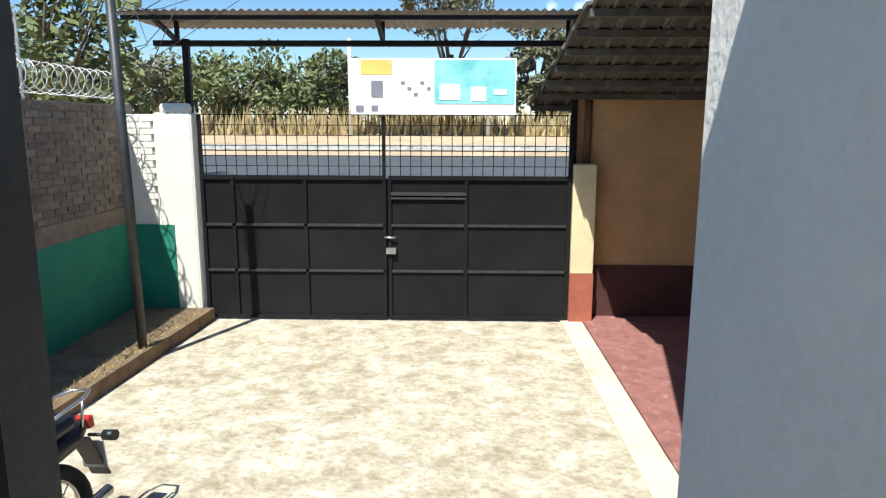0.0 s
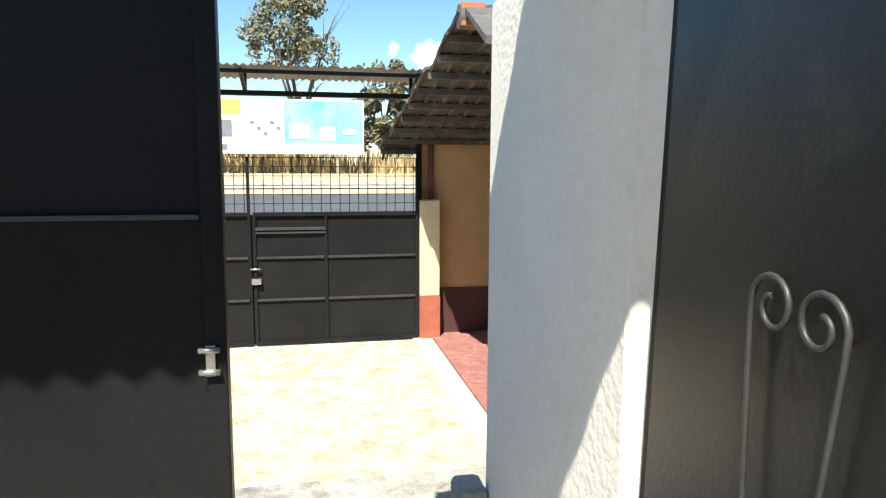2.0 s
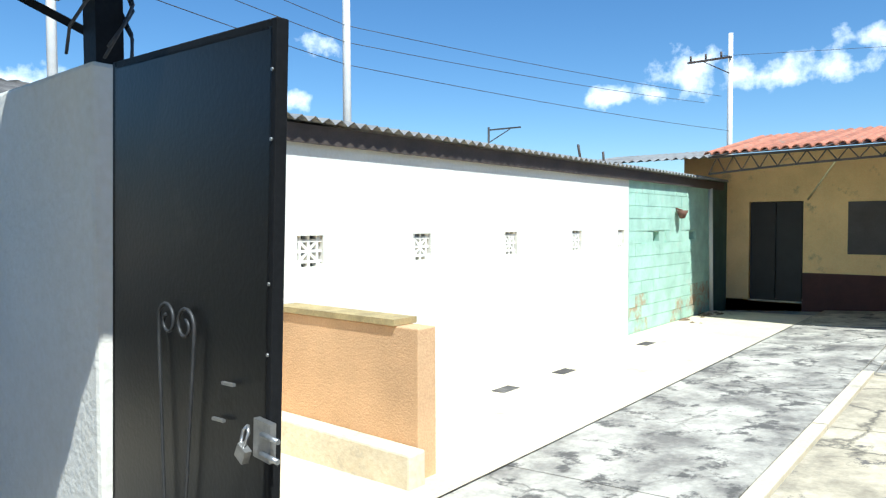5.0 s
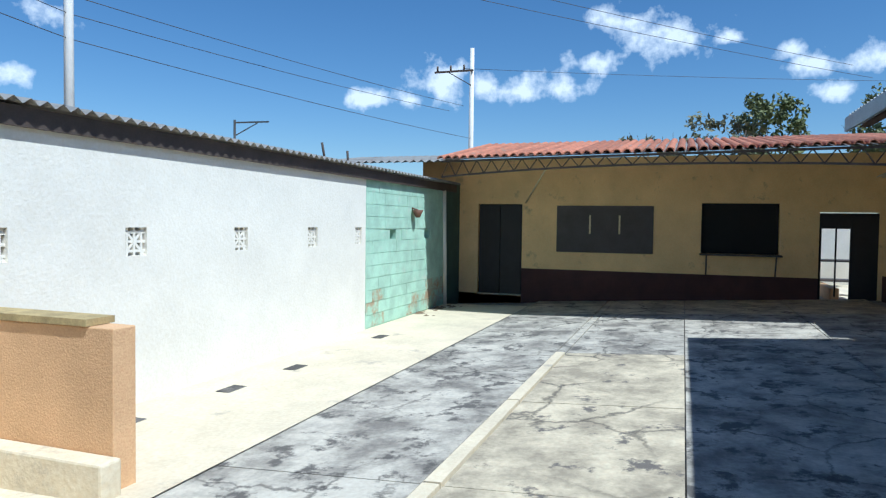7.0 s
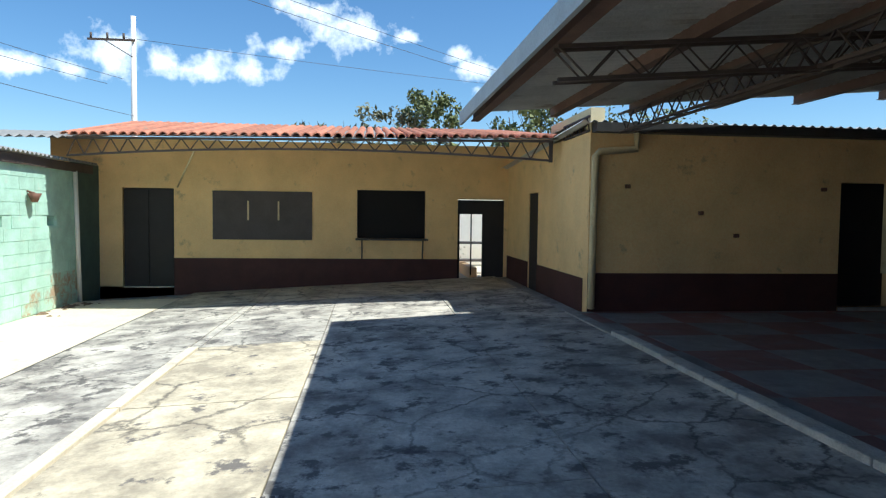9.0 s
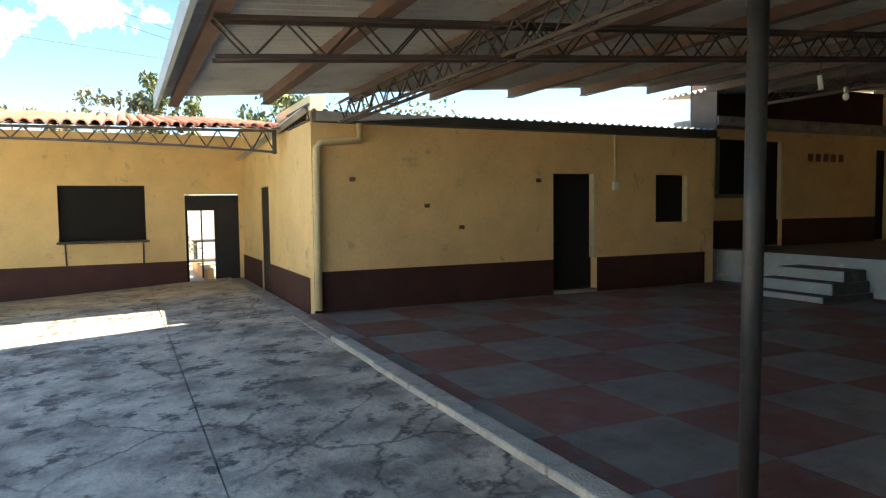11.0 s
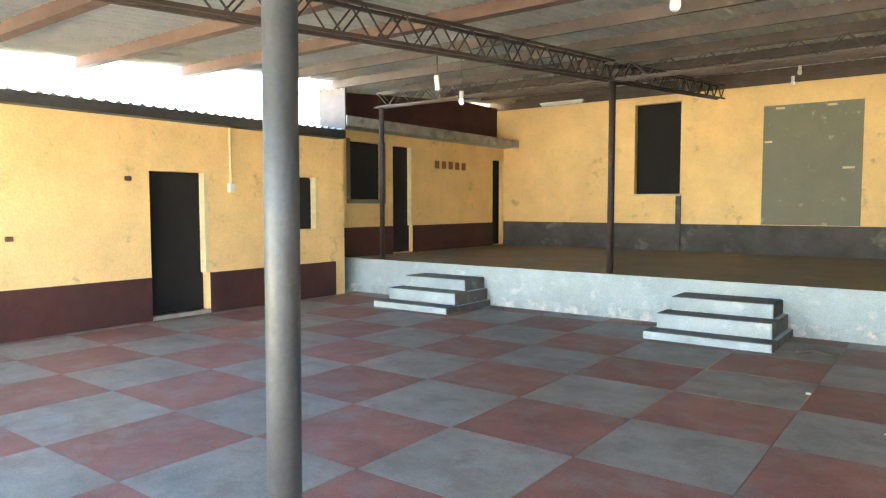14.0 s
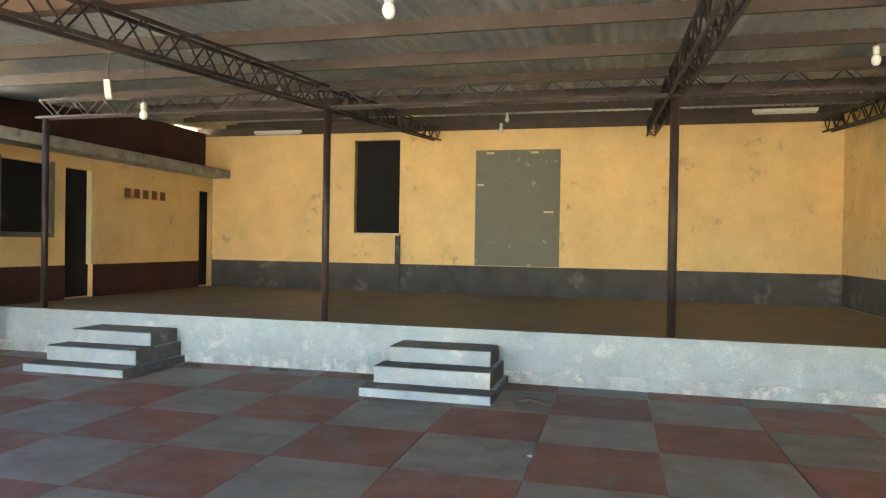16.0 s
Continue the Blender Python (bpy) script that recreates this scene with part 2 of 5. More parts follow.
M_LEAF2 = mat("dull_leaves", (0.12, 0.13, 0.07), 0.75, var=0.4, scale=1.2, bump=0, tint=(0.24, 0.22, 0.12))
M_BARK = mat("bark", (0.12, 0.09, 0.065), 0.95, var=0.4, scale=8, bump=0.5)
M_ASPHALT = mat("asphalt", (0.075, 0.078, 0.085), 0.9, var=0.2, scale=2, bump=0.3)
M_VERGE = mat("tan_dirt_verge", (0.50, 0.36, 0.22), 0.95, var=0.3, scale=0.8, bump=0.4)
M_POLE = mat("white_concrete_pole", (0.72, 0.70, 0.66), 0.8, var=0.1, scale=4)
M_WIRE = mat("wire", (0.05, 0.05, 0.055), 0.6, var=0.1, scale=3, bump=0)
M_RAZOR = mat("galvanised_wire", (0.5, 0.5, 0.48), 0.45, metal=0.6, var=0.2, scale=5, bump=0)
M_LAMP = mat("white_lamp_plastic", (0.85, 0.85, 0.82), 0.5, var=0.05, scale=5, bump=0)
M_BLACK = mat("black_plastic", (0.015, 0.015, 0.018), 0.45, var=0.3, scale=5, bump=0.05)
M_RUBBER = mat("rubber", (0.02, 0.02, 0.02), 0.85, var=0.3, scale=9)
M_REDPLASTIC = mat("red_lens", (0.45, 0.03, 0.025), 0.3, var=0.15, scale=9, bump=0)
M_CHROME = mat("chrome", (0.6, 0.6, 0.6), 0.25, metal=0.9, var=0.1, scale=9, bump=0)
M_BBWHITE = mat("billboard_white", (0.78, 0.78, 0.78), 0.6, var=0.05, scale=2, bump=0)
M_BBTEAL = mat("billboard_teal", (0.14, 0.55, 0.55), 0.6, var=0.25, scale=1.0, bump=0, tint=(0.35, 0.7, 0.68))
M_BBORANGE = mat("billboard_orange", (0.85, 0.5, 0.12), 0.6, var=0.15, scale=2, bump=0)
M_BBGREY = mat("billboard_grey", (0.2, 0.2, 0.24), 0.6, var=0.15, scale=2, bump=0)
M_LETTER = mat("brown_lettering", (0.22, 0.10, 0.04), 0.8, var=0.1, scale=5, bump=0)


# ---- mesh helpers ----
def box(bm, x0, y0, z0, x1, y1, z1, turn=None):
    v = [bm.verts.new((x, y, z)) for z in (z0, z1) for x, y in ((x0, y0), (x1, y0), (x1, y1), (x0, y1))]
    for f in ((3, 2, 1, 0), (4, 5, 6, 7), (0, 1, 5, 4), (1, 2, 6, 5), (2, 3, 7, 6), (3, 0, 4, 7)):
        bm.faces.new([v[i] for i in f])
    if turn is not None:
        bmesh.ops.transform(bm, matrix=turn, verts=v)
    return bm


def rod(bm, a, b, r, sides=8, r2=None):
    a, b = Vector(a), Vector(b)
    d = (b - a).normalized()
    u = d.orthogonal().normalized()
    w = d.cross(u)
    r2 = r if r2 is None else r2
    ring = []
    for p, q in ((a, r), (b, r2)):
        ring.append([bm.verts.new(p + q * (math.cos(6.28319 * i / sides) * u + math.sin(6.28319 * i / sides) * w)) for i in range(sides)])
    for i in range(sides):
        f = bm.faces.new((ring[0][i], ring[0][(i + 1) % sides], ring[1][(i + 1) % sides], ring[1][i]))
        f.smooth = sides > 5
    bm.faces.new(ring[0][::-1])
    bm.faces.new(ring[1])
    return bm


def tube(bm, pts, r, sides=6):
    """One bent tube through the points."""
    pts = [Vector(p) for p in pts]
    rings, u = [], None
    for i, p in enumerate(pts):
        d = (pts[min(i + 1, len(pts) - 1)] - pts[max(i - 1, 0)]).normalized()
        u = d.orthogonal().normalized() if u is None else (u - d * u.dot(d)).normalized()
        w = d.cross(u)
        rings.append([bm.verts.new(p + r * (math.cos(6.28319 * k / sides) * u + math.sin(6.28319 * k / sides) * w)) for k in range(sides)])
    for a, b in zip(rings[:-1], rings[1:]):
        for k in range(sides):
            bm.faces.new((a[k], a[(k + 1) % sides], b[(k + 1) % sides], b[k])).smooth = True
    bm.faces.new(rings[0][::-1])
    bm.faces.new(rings[-1])
    return bm


def bar(bm, a, b, w, h):
    """A rectangular bar from a to b, w wide (sideways) and h high."""
    a, b = Vector(a), Vector(b)
    d = (b - a).normalized()
    s = d.cross(Vector((0, 0, 1)))
    s = s.normalized() if s.length > 1e-4 else Vector((1, 0, 0))
    u = s.cross(d).normalized()
    v = [bm.verts.new(p + i * s * w / 2 + j * u * h / 2) for p in (a, b) for i, j in ((-1, -1), (1, -1), (1, 1), (-1, 1))]
    for f in ((0, 1, 2, 3), (7, 6, 5, 4), (0, 4, 5, 1), (1, 5, 6, 2), (2, 6, 7, 3), (3, 7, 4, 0)):
        bm.faces.new([v[i] for i in f])
    return bm


def obj(name, bm, material, bevel=0.0):
    bmesh.ops.recalc_face_normals(bm, faces=bm.faces)
    me = bpy.data.meshes.new(name)
    bm.to_mesh(me)
    bm.free()
    me.materials.append(material)
    ob = new(name, me)
    if bevel:
        b = ob.modifiers.new("bevel", "BEVEL")
        b.width, b.segments, b.limit_method = bevel, 2, "ANGLE"
    return ob


def part(name, bm, material, parent, label="", bevel=0.0):
    ob = obj(name, bm, material, bevel)
    ob.parent = parent
    if label:
        ob["label"] = label
    return ob


def thing(name, label, category, group=""):
    return tagged(new(name), label, category, group)


def setting(name, bm, material, label="", bevel=0.0):
    return tagged(obj(name, bm, material, bevel), label, name.split("_")[0], kind="structure")


def B():
    return bmesh.new()


def grid_wall(bm, axis, at, thick, a0, a1, z0, z1, holes):
    """A wall in the plane axis=at, from a0 to a1, with rectangular holes (a0, a1, z0, z1)."""
    As = sorted({a0, a1, *[h[0] for h in holes], *[h[1] for h in holes]})
    Zs = sorted({z0, z1, *[h[2] for h in holes], *[h[3] for h in holes]})
    for i in range(len(As) - 1):
        run = None
        for j in range(len(Zs) - 1):
            am, zm = (As[i] + As[i + 1]) / 2, (Zs[j] + Zs[j + 1]) / 2
            solid = not any(h[0] < am < h[1] and h[2] < zm < h[3] for h in holes)
            if solid:
                if axis == "x":
                    box(bm, min(at, at + thick), As[i], Zs[j], max(at, at + thick), As[i + 1], Zs[j + 1])
                else:
                    box(bm, As[i], min(at, at + thick), Zs[j], As[i + 1], max(at, at + thick), Zs[j + 1])
    bmesh.ops.remove_doubles(bm, verts=bm.verts, dist=1e-4)
    seen = {}
    for f in list(bm.faces):
        k = tuple(round(c, 3) for c in f.calc_center_median())
        seen.setdefault(k, []).append(f)
    bmesh.ops.delete(bm, geom=[f for v in seen.values() if len(v) > 1 for f in v], context="FACES")
    return bm


def corrugated(bm, x0, x1, y0, z0, y1, z1, pitch=0.09, amp=0.012, along="y", thick=0.004):
    """A corrugated sheet whose ridges run from (y0, z0) to (y1, z1), spread from x0 to x1 (or with x and y swapped)."""
    n = max(4, int((x1 - x0) / pitch * 4))
    rows = []
    for k, (yy, zz) in enumerate(((y0, z0), (y1, z1))):
        row = []
        for i in range(n + 1):
            x = x0 + (x1 - x0) * i / n
            z = zz + amp * math.cos(6.28319 * (x - x0) / pitch)
            row.append(bm.verts.new((x, yy, z) if along == "y" else (yy, x, z)))
        rows.append(row)
    for i in range(n):
        f = bm.faces.new((rows[0][i], rows[0][i + 1], rows[1][i + 1], rows[1][i]))
        f.smooth = True
    return bm


def slope(y):
    """Height of the paved courtyard, which falls towards the gate."""
    return -0.057 * (y + 6.5)


# ---- ground, road, pavements ----
def sheet(pts_y, x0, x1, nx=24, rough=0.0):
    bm = B()
    rows = []
    for y, z in pts_y:
        rows.append([bm.verts.new((x0 + (x1 - x0) * i / nx, y, z + rough * noise.noise(Vector((i * 1.3, y * 0.7, 0))))) for i in range(nx + 1)])
    for a, b in zip(rows[:-1], rows[1:]):
        for i in range(nx):
            bm.faces.new((a[i], a[i + 1], b[i + 1], b[i]))
    return bm


setting("ground", sheet([(-900, -1.5), (-40, -1.5), (8, -1.5), (9.3, -1.4), (11.5, -0.9), (13.5, -0.05), (14.2, 0.14), (20.4, 0.42), (24, 0.72), (27, 0.92), (34, 1.1), (120, 1.2), (900, 1.2)], -900, 900, 60), M_VERGE, "dry tan dirt ground rising to the road verge")
road = setting("road", sheet([(14.2, 0.15), (17, 0.30), (20.2, 0.43)], -120, 120, 40), M_ASPHALT, "grey asphalt road crossing beyond the gate")
road.location.z = 0.01
setting("pavement_verge", sheet([(21.6, 0.56), (21.75, 0.68), (22.3, 0.72), (22.45, 0.65)], -120, 120, 30), M_KERB, "pale concrete kerb strip beyond the road")

# courtyard: stained concrete bays with open joints, each bay its own slab
court = tagged(new("floor_courtyard"), "stained cracked concrete courtyard floor sloping to the gate", "floor", kind="structure")
bm = B()
v = [bm.verts.new(p) for p in ((-4.2, -6.55, -0.03), (16.5, -6.55, -0.03), (16.5, 3.0, slope(3.0) - 0.03), (-4.2, 3.0, slope(3.0) - 0.03))]
bm.faces.new(v)
part("slab_bed", bm, M_KERB, court)
rng = random.Random(5)
X = [-4.2, -1.3, 1.4, 4.0, 6.4, 9.25, 11.3, 13.8, 16.5]
Y = [-6.28, -4.6, -2.6, -1.02, -0.86, 0.85]
for i in range(8):
    for j in range(5):
        bm = B()
        g = 0.016 if j == 3 else 0.006
        x0, x1, y0, y1 = X[i] + g, X[i + 1] - g, Y[j] + g, Y[j + 1] - g
        dz = rng.uniform(-0.002, 0.002)
        strip = j == 3 and i < 5
        if strip:
            dz = 0.018
        top = [bm.verts.new((x, y, slope(y) + dz)) for x, y in ((x0, y0), (x1, y0), (x1, y1), (x0, y1))]
        bot = [bm.verts.new((p.co.x, p.co.y, p.co.z - 0.05)) for p in top]
        bm.faces.new(top)
        for k in range(4):
            bm.faces.new((top[k], bot[k], bot[(k + 1) % 4], top[(k + 1) % 4]))
        part("slab", bm, M_APRON if strip else M_CONCPALE if j == 2 and i < 5 or i == 7 else M_CONC, court)
bm = B()
v = [bm.verts.new(p) for p in ((1.3, 0.86, slope(0.86) + 0.004), (15.4, 0.86, slope(0.86) + 0.004), (15.4, 2.95, -0.47), (1.3, 2.95, -0.47))]
bm.faces.new(v)
part("apron", bm, M_APRON, court, "pale cement apron along the white wall")
bm = B()
v = [bm.verts.new(p) for p in ((-4.2, 0.86, slope(0.86)), (1.3, 0.86, slope(0.86)), (1.3, 1.3, slope(1.3)), (-4.2, 1.3, slope(1.3)))]
bm.faces.new(v)
part("threshold", bm, M_APRON, court)
# kerb between courtyard and hall, in worn lengths
kerb = tagged(new("kerb_hall"), "low worn cement kerb along the hall floor", "kerb", kind="structure")
for i in range(7):
    bm = B()
    x0 = -2.2 + i * 1.5
    box(bm, x0 + 0.006, -6.44 + rng.uniform(-0.01, 0.01), -0.02, x0 + 1.494, -6.25 + rng.uniform(-0.012, 0.012), 0.045 + rng.uniform(-0.006, 0.006))
    part("kerbstone", bm, M_KERBLIGHT, kerb, bevel=0.015)
bm = B()
box(bm, 8.31, -6.44, -0.02, 10.29, -6.26, 0.008)
part("kerbstone", bm, M_KERB, kerb, bevel=0.005)

# front yard, and the ramp up to the inner doors
setting("floor_yard", sheet([(1.3, slope(1.3)), (2.4, -0.75), (3.6, -1.16), (4.2, -1.235), (9.3, -1.25)], -4.2, 4.2, 16), M_YARD, "sunlit tan concrete drive behind the gate")
bm = B()
v = [bm.verts.new(p) for p in ((-4.37, 3.6, -1.08), (-3.62, 3.6, -1.08), (-3.28, 8.8, -1.08), (-4.37, 8.8, -1.08))]
v2 = [bm.verts.new((p.co.x, p.co.y, -1.3)) for p in v]
bm.faces.new(v)
for k in range(4):
    bm.faces.new((v[k], v2[k], v2[(k + 1) % 4], v[(k + 1) % 4]))
setting("kerb_bed", bm, M_SOIL, "raised soil bed with a brick edge along the wall")
bm = B()
for _ in range(900):
    y = rng.uniform(4.5, 8.6)
    x = -3.62 + (y - 3.6) * 0.065 - abs(rng.gauss(0, 0.12)) - 0.02
    p = Vector((max(x, -4.05), y, -1.08))
    d = Vector((rng.uniform(-0.05, 0.05), rng.uniform(-0.05, 0.05), rng.uniform(0.02, 0.07)))
    s = Vector((rng.uniform(-1, 1), rng.uniform(-1, 1), 0)).normalized() * 0.005
    bm.faces.new([bm.verts.new(q) for q in (p - s, p + s, p + d)])
tagged(obj("dry_grass", bm, M_GRASS), "dry straw-coloured grass on the soil bed", "grass", kind="stuff")
bm = B()
box(bm, 1.71, 4.2, -1.4, 4.2, 9.05, -1.21)
setting("floor_walkway", bm, mat("red_walkway_cement", (0.30, 0.125, 0.105), 0.85, var=0.3, scale=6, bump=0.4, spots=0.3, spot_col=(0.42, 0.28, 0.24), spot_scale=9), "red cement walkway under the hut roof")
bm = B()
box(bm, 1.42, 4.2, -1.4, 1.70, 9.05, -1.225)
setting("floor_walkway_edge", bm, M_APRON, "bright cement strip beside the walkway")

# hall floor: painted slabs in a red and grey check
hall = tagged(new("floor_hall"), "red and grey checked cement slab floor, dusty", "floor", kind="structure")
bm = B()
box(bm, -2.2, -14.86, -0.3, 10.29, -6.44, -0.012)
part("slab_bed", bm, M_KERB, hall)
bm = B()
box(bm, 10.295, -14.86, -0.3, 10.7, -14.475, -0.001)
part("floor_slab", bm, M_TILEG, hall)
P = 0.965
slabs = {}
for i in range(-5, 8):
    for j in range(-6, 5):
        x0, x1 = 3.36 + i * P, 3.36 + (i + 1) * P
        y0, y1 = -10.54 + j * P, -10.54 + (j + 1) * P
        x0, x1, y0, y1 = max(x0, -2.2), min(x1, 10.28), max(y0, -14.85), min(y1, -6.45)
        if x1 - x0 < 0.05 or y1 - y0 < 0.05:
            continue
        red = (i + j) % 2 == 0
        w, h = round(x1 - x0, 3), round(y1 - y0, 3)
        key = (w, h, red)
        if key not in slabs:
            b2 = B()
            box(b2, 0.003, 0.003, -0.03, w - 0.003, h - 0.003, 0.0)
            o = part("floor_slab", b2, M_TILER if red else M_TILEG, hall)
            slabs[key] = o.data
        else:
            o = new("floor_slab", slabs[key])
            o.parent = hall
        o.location = (x0, y0, 0.0)

# ---- walls ----
# white wall of the shed along the courtyard, with pierced vent blocks
VENTS = [(3.57, 3.89), (5.2, 5.5), (7.01, 7.31), (8.84, 9.14), (10.45, 10.7)]
bm = grid_wall(B(), "y", 2.92, 0.18, 3.02, 10.87, -0.9, 2.35, [(a, b, 1.11, 1.41) for a, b in VENTS])
wall_n = setting("wall_white", bm, M_WHITE, "sun-bleached white plastered shed wall with pierced vent blocks")
for a, b in VENTS:
    s = thing("vent_block", "white cast concrete vent block with round and petal holes", "vent block", "vent blocks in the white wall")
    bm = B()
    w, h = b - a, 0.30
    t = 0.028
    zc = 1.26
    xc = (a + b) / 2
    for k in (-1, 0, 1):
        x = xc + k * w / 3
        box(bm, x - t / 2, 2.95, 1.11, x + t / 2, 3.03, 1.41)
    for k in (-1, 0, 1):
        box(bm, a, 2.952, zc + k * h / 3 - t / 2, b, 3.028, zc + k * h / 3 + t / 2)
    for sgn in (-1, 1):
        bar(bm, (a, 2.99, zc - sgn * h / 2), (b, 2.99, zc + sgn * h / 2), 0.07, t)
    part("lattice", bm, M_WHITE, s)
# green end of the shed
bm = grid_wall(B(), "y", 2.94, 0.18, 10.87, 15.3, -0.9, 2.35, [(12.0, 12.3, 1.18, 1.36), (13.9, 14.2, 1.18, 1.36)])
wall_g = setting("wall_green", bm, M_GREEN, "mint green painted block wall, flaking near the ground")
# the shed's inner darkness is put in as near-black sheets
bm = B()
box(bm, 11.0, 3.16, 0.9, 15.2, 3.2, 1.7)
box(bm, 1.4, 3.16, 0.9, 10.8, 3.2, 1.7)
setting("wall_shed_inside", bm, M_DARK, "near-black sheet painted in for the unlit shed behind the vents")
zs = [-0.45 + 0.229 * q for q in range(13)]
for j in range(12):
    off = 0.0 if j % 2 else 0.28
    for i in range(-1, 8):
        x0, x1 = max(10.9, 10.9 + off + i * 0.56), min(15.25, 10.9 + off + (i + 1) * 0.56)
        if x1 - x0 < 0.1:
            continue
        if any(x0 < hx1 and x1 > hx0 and zs[j] < 1.36 and zs[j + 1] > 1.18 for hx0, hx1 in ((12.0, 12.3), (13.9, 14.2))):
            continue
        bm = B()
        box(bm, x0 + 0.003, 2.928 + rng.uniform(-0.004, 0.004), zs[j] + 0.004, x1 - 0.003, 2.96, zs[j + 1] - 0.004)
        part("block", bm, M_FLAKED if j < 3 and (i == 0 or i > 2 + j) else M_GREEN, wall_g)
# the corner's shade is put into this wall's colour as a darker green
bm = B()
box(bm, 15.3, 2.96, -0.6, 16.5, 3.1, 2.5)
setting("wall_green_return", bm, mat("shaded_green_paint", (0.07, 0.12, 0.095), 0.9, var=0.25, scale=2.0), "green wall, its colour darkened for the shaded corner")
rod_bm = B()
rod(rod_bm, (15.2, 2.88, -0.5), (15.05, 2.88, 2.3), 0.045, 10)
d = thing("downpipe", "pale plastic downpipe at the green wall's corner", "pipe")
part("pipe", rod_bm, M_WHITE, d)
# soil heap at the corner
bm = B()
for i in range(60):
    p = Vector((rng.uniform(13.0, 15.4), rng.uniform(2.0, 2.9), 0))
    r = rng.uniform(0.03, 0.12) * max(0.3, 1 - (2.9 - p.y))
    m = Matrix.Translation((p.x, p.y, slope(p.y) + r * 0.2)) @ Matrix.Diagonal((r * 1.5, r * 1.5, r, 1))
    bmesh.ops.create_icosphere(bm, subdivisions=1, radius=1, matrix=m)
tagged(obj("rubble", bm, M_SOIL), "small heap of soil and rubble by the wall", "rubble", kind="stuff")
# shed roof
roof = tagged(new("roof_shed"), "weathered corrugated shed roof with a dark eave board", "roof", kind="structure")
part("sheet", corrugated(B(), 3.02, 15.9, 2.74, 2.49, 6.2, 2.97, 0.16, 0.028), M_TINDARK, roof)
bm = B()
box(bm, 3.02, 2.85, 2.28, 15.9, 2.885, 2.455)
part("eave_board", bm, M_TRUSS, roof)
s = thing("wall_sconce", "dark metal wall lamp on the green wall", "lamp")
bm = B()
rod(bm, (13.13, 2.80, 1.62), (13.13, 2.80, 1.78), 0.05, 10, 0.12)
part("shade", bm, M_RUST, s)
bm = B()
rod(bm, (13.13, 2.80, 1.78), (13.13, 2.93, 1.82), 0.02, 6)
part("bracket", bm, M_RUST, s)
# low peach parapet
p = thing("parapet", "low peach plastered parapet with a tan coping", "parapet")
bm = B()
box(bm, 3.31, 1.18, -0.6, 3.52, 2.91, 0.73)
part("body", bm, M_PEACH, p, bevel=0.01)
bm = B()
box(bm, 3.285, 1.4, 0.735, 3.545, 2.91, 0.785)
part("coping", bm, M_GRASS, p, "tan cement coping")
bm = B()
box(bm, 3.12, 1.1, -0.6, 3.305, 2.91, -0.16)
part("plinth", bm, M_APRON, p, bevel=0.02)

# closing walls of the inner gateway
bm = B()
box(bm, 0.6, 0.3, -1.4, 0.82, 1.6, 2.1)
setting("wall_gateway", bm, M_WHITE, "rough whitewashed wall beside the open steel door", bevel=0.02)
bm = B()
box(bm, 0.82, 1.2, -1.4, 1.2, 1.42, 2.1)
box(bm, 1.2, 1.2, -1.4, 1.4, 2.92, 2.1)
box(bm, 1.4, 2.8, -1.4, 3.02, 2.98, 2.1)
setting("wall_gateway_return", bm, M_WHITE, "whitewashed return wall")
bm = B()
box(bm, -4.2, 0.35, -1.4, -1.52, 0.5, 2.1)
setting("wall_gateway_west", bm, M_WHITE, "whitewashed wall beside the closed steel door")
bm = B()
box(bm, -4.4, -6.6, -1.4, -4.2, 0.5, 2.6)
setting("wall_court_west", bm, M_WHITE, "plain white courtyard wall")
s = thing("concrete_stub", "grey weathered concrete stub at the wall's foot", "post")
bm = B()
box(bm, 0.46, 1.5, -0.9, 0.598, 1.7, 0.04)
part("block", bm, M_KERB, s, bevel=0.03)

# brick wall of the yard
bw = tagged(new("wall_brick"), "old brick boundary wall with a green painted foot", "wall", kind="structure")
bm = B()
box(bm, -4.58, 1.0, -1.4, -4.38, 9.2, 1.62)
part("core", bm, M_MORTAR, bw)
bm = B()
box(bm, -4.38, 1.0, -1.3, -4.36, 8.78, 0.08)
part("render_coat", bm, M_DKGREEN, bw, "dark green painted render")
bm = B()
box(bm, -4.38, 1.0, 0.08, -4.365, 8.78, 0.30)
part("render_band", bm, M_BRICK, bw)
brick_mesh = None
for j in range(16):
    z = 0.31 + j * 0.081
    for i in range(13):
        y = 5.9 + i * 0.235 + (0.117 if j % 2 else 0)
        if y > 8.8:
            continue
        if brick_mesh is None:
            b2 = B()
            box(b2, 0, 0.006, 0.006, 0.03, 0.222, 0.068)
            o = part("brick", b2, M_BRICK, bw)
            brick_mesh = o.data
        else:
            o = new("brick", brick_mesh)
            o.parent = bw
        o.location = (-4.395 + rng.uniform(-0.005, 0.004), y, z)
# white gate pillar and the far return of the wall
bm = B()
box(bm, -4.36, 8.80, -1.3, -3.95, 9.1, 1.5)
box(bm, -3.95, 8.78, -1.3, -3.42, 9.1, 1.52)
box(bm, -3.86, 8.80, 1.5, -3.46, 9.08, 1.64)
g = setting("wall_gate_pillar", bm, M_WHITE, "lumpy whitewashed gate pillar", bevel=0.05)

part("render_coat", box(B(), -4.35, 8.772, -1.28, -3.74, 8.796, 0.06), M_DKGREEN, g, "green painted foot of the return")
for j in range(14):
    for i in range(2):
        y = -4.34 + i * 0.2 + (0.05 if j % 2 else 0)
        part("brick", box(B(), y, 8.788, 0.32 + j * 0.084, y + 0.17, 8.802, 0.39 + j * 0.084), M_WHITE, g)

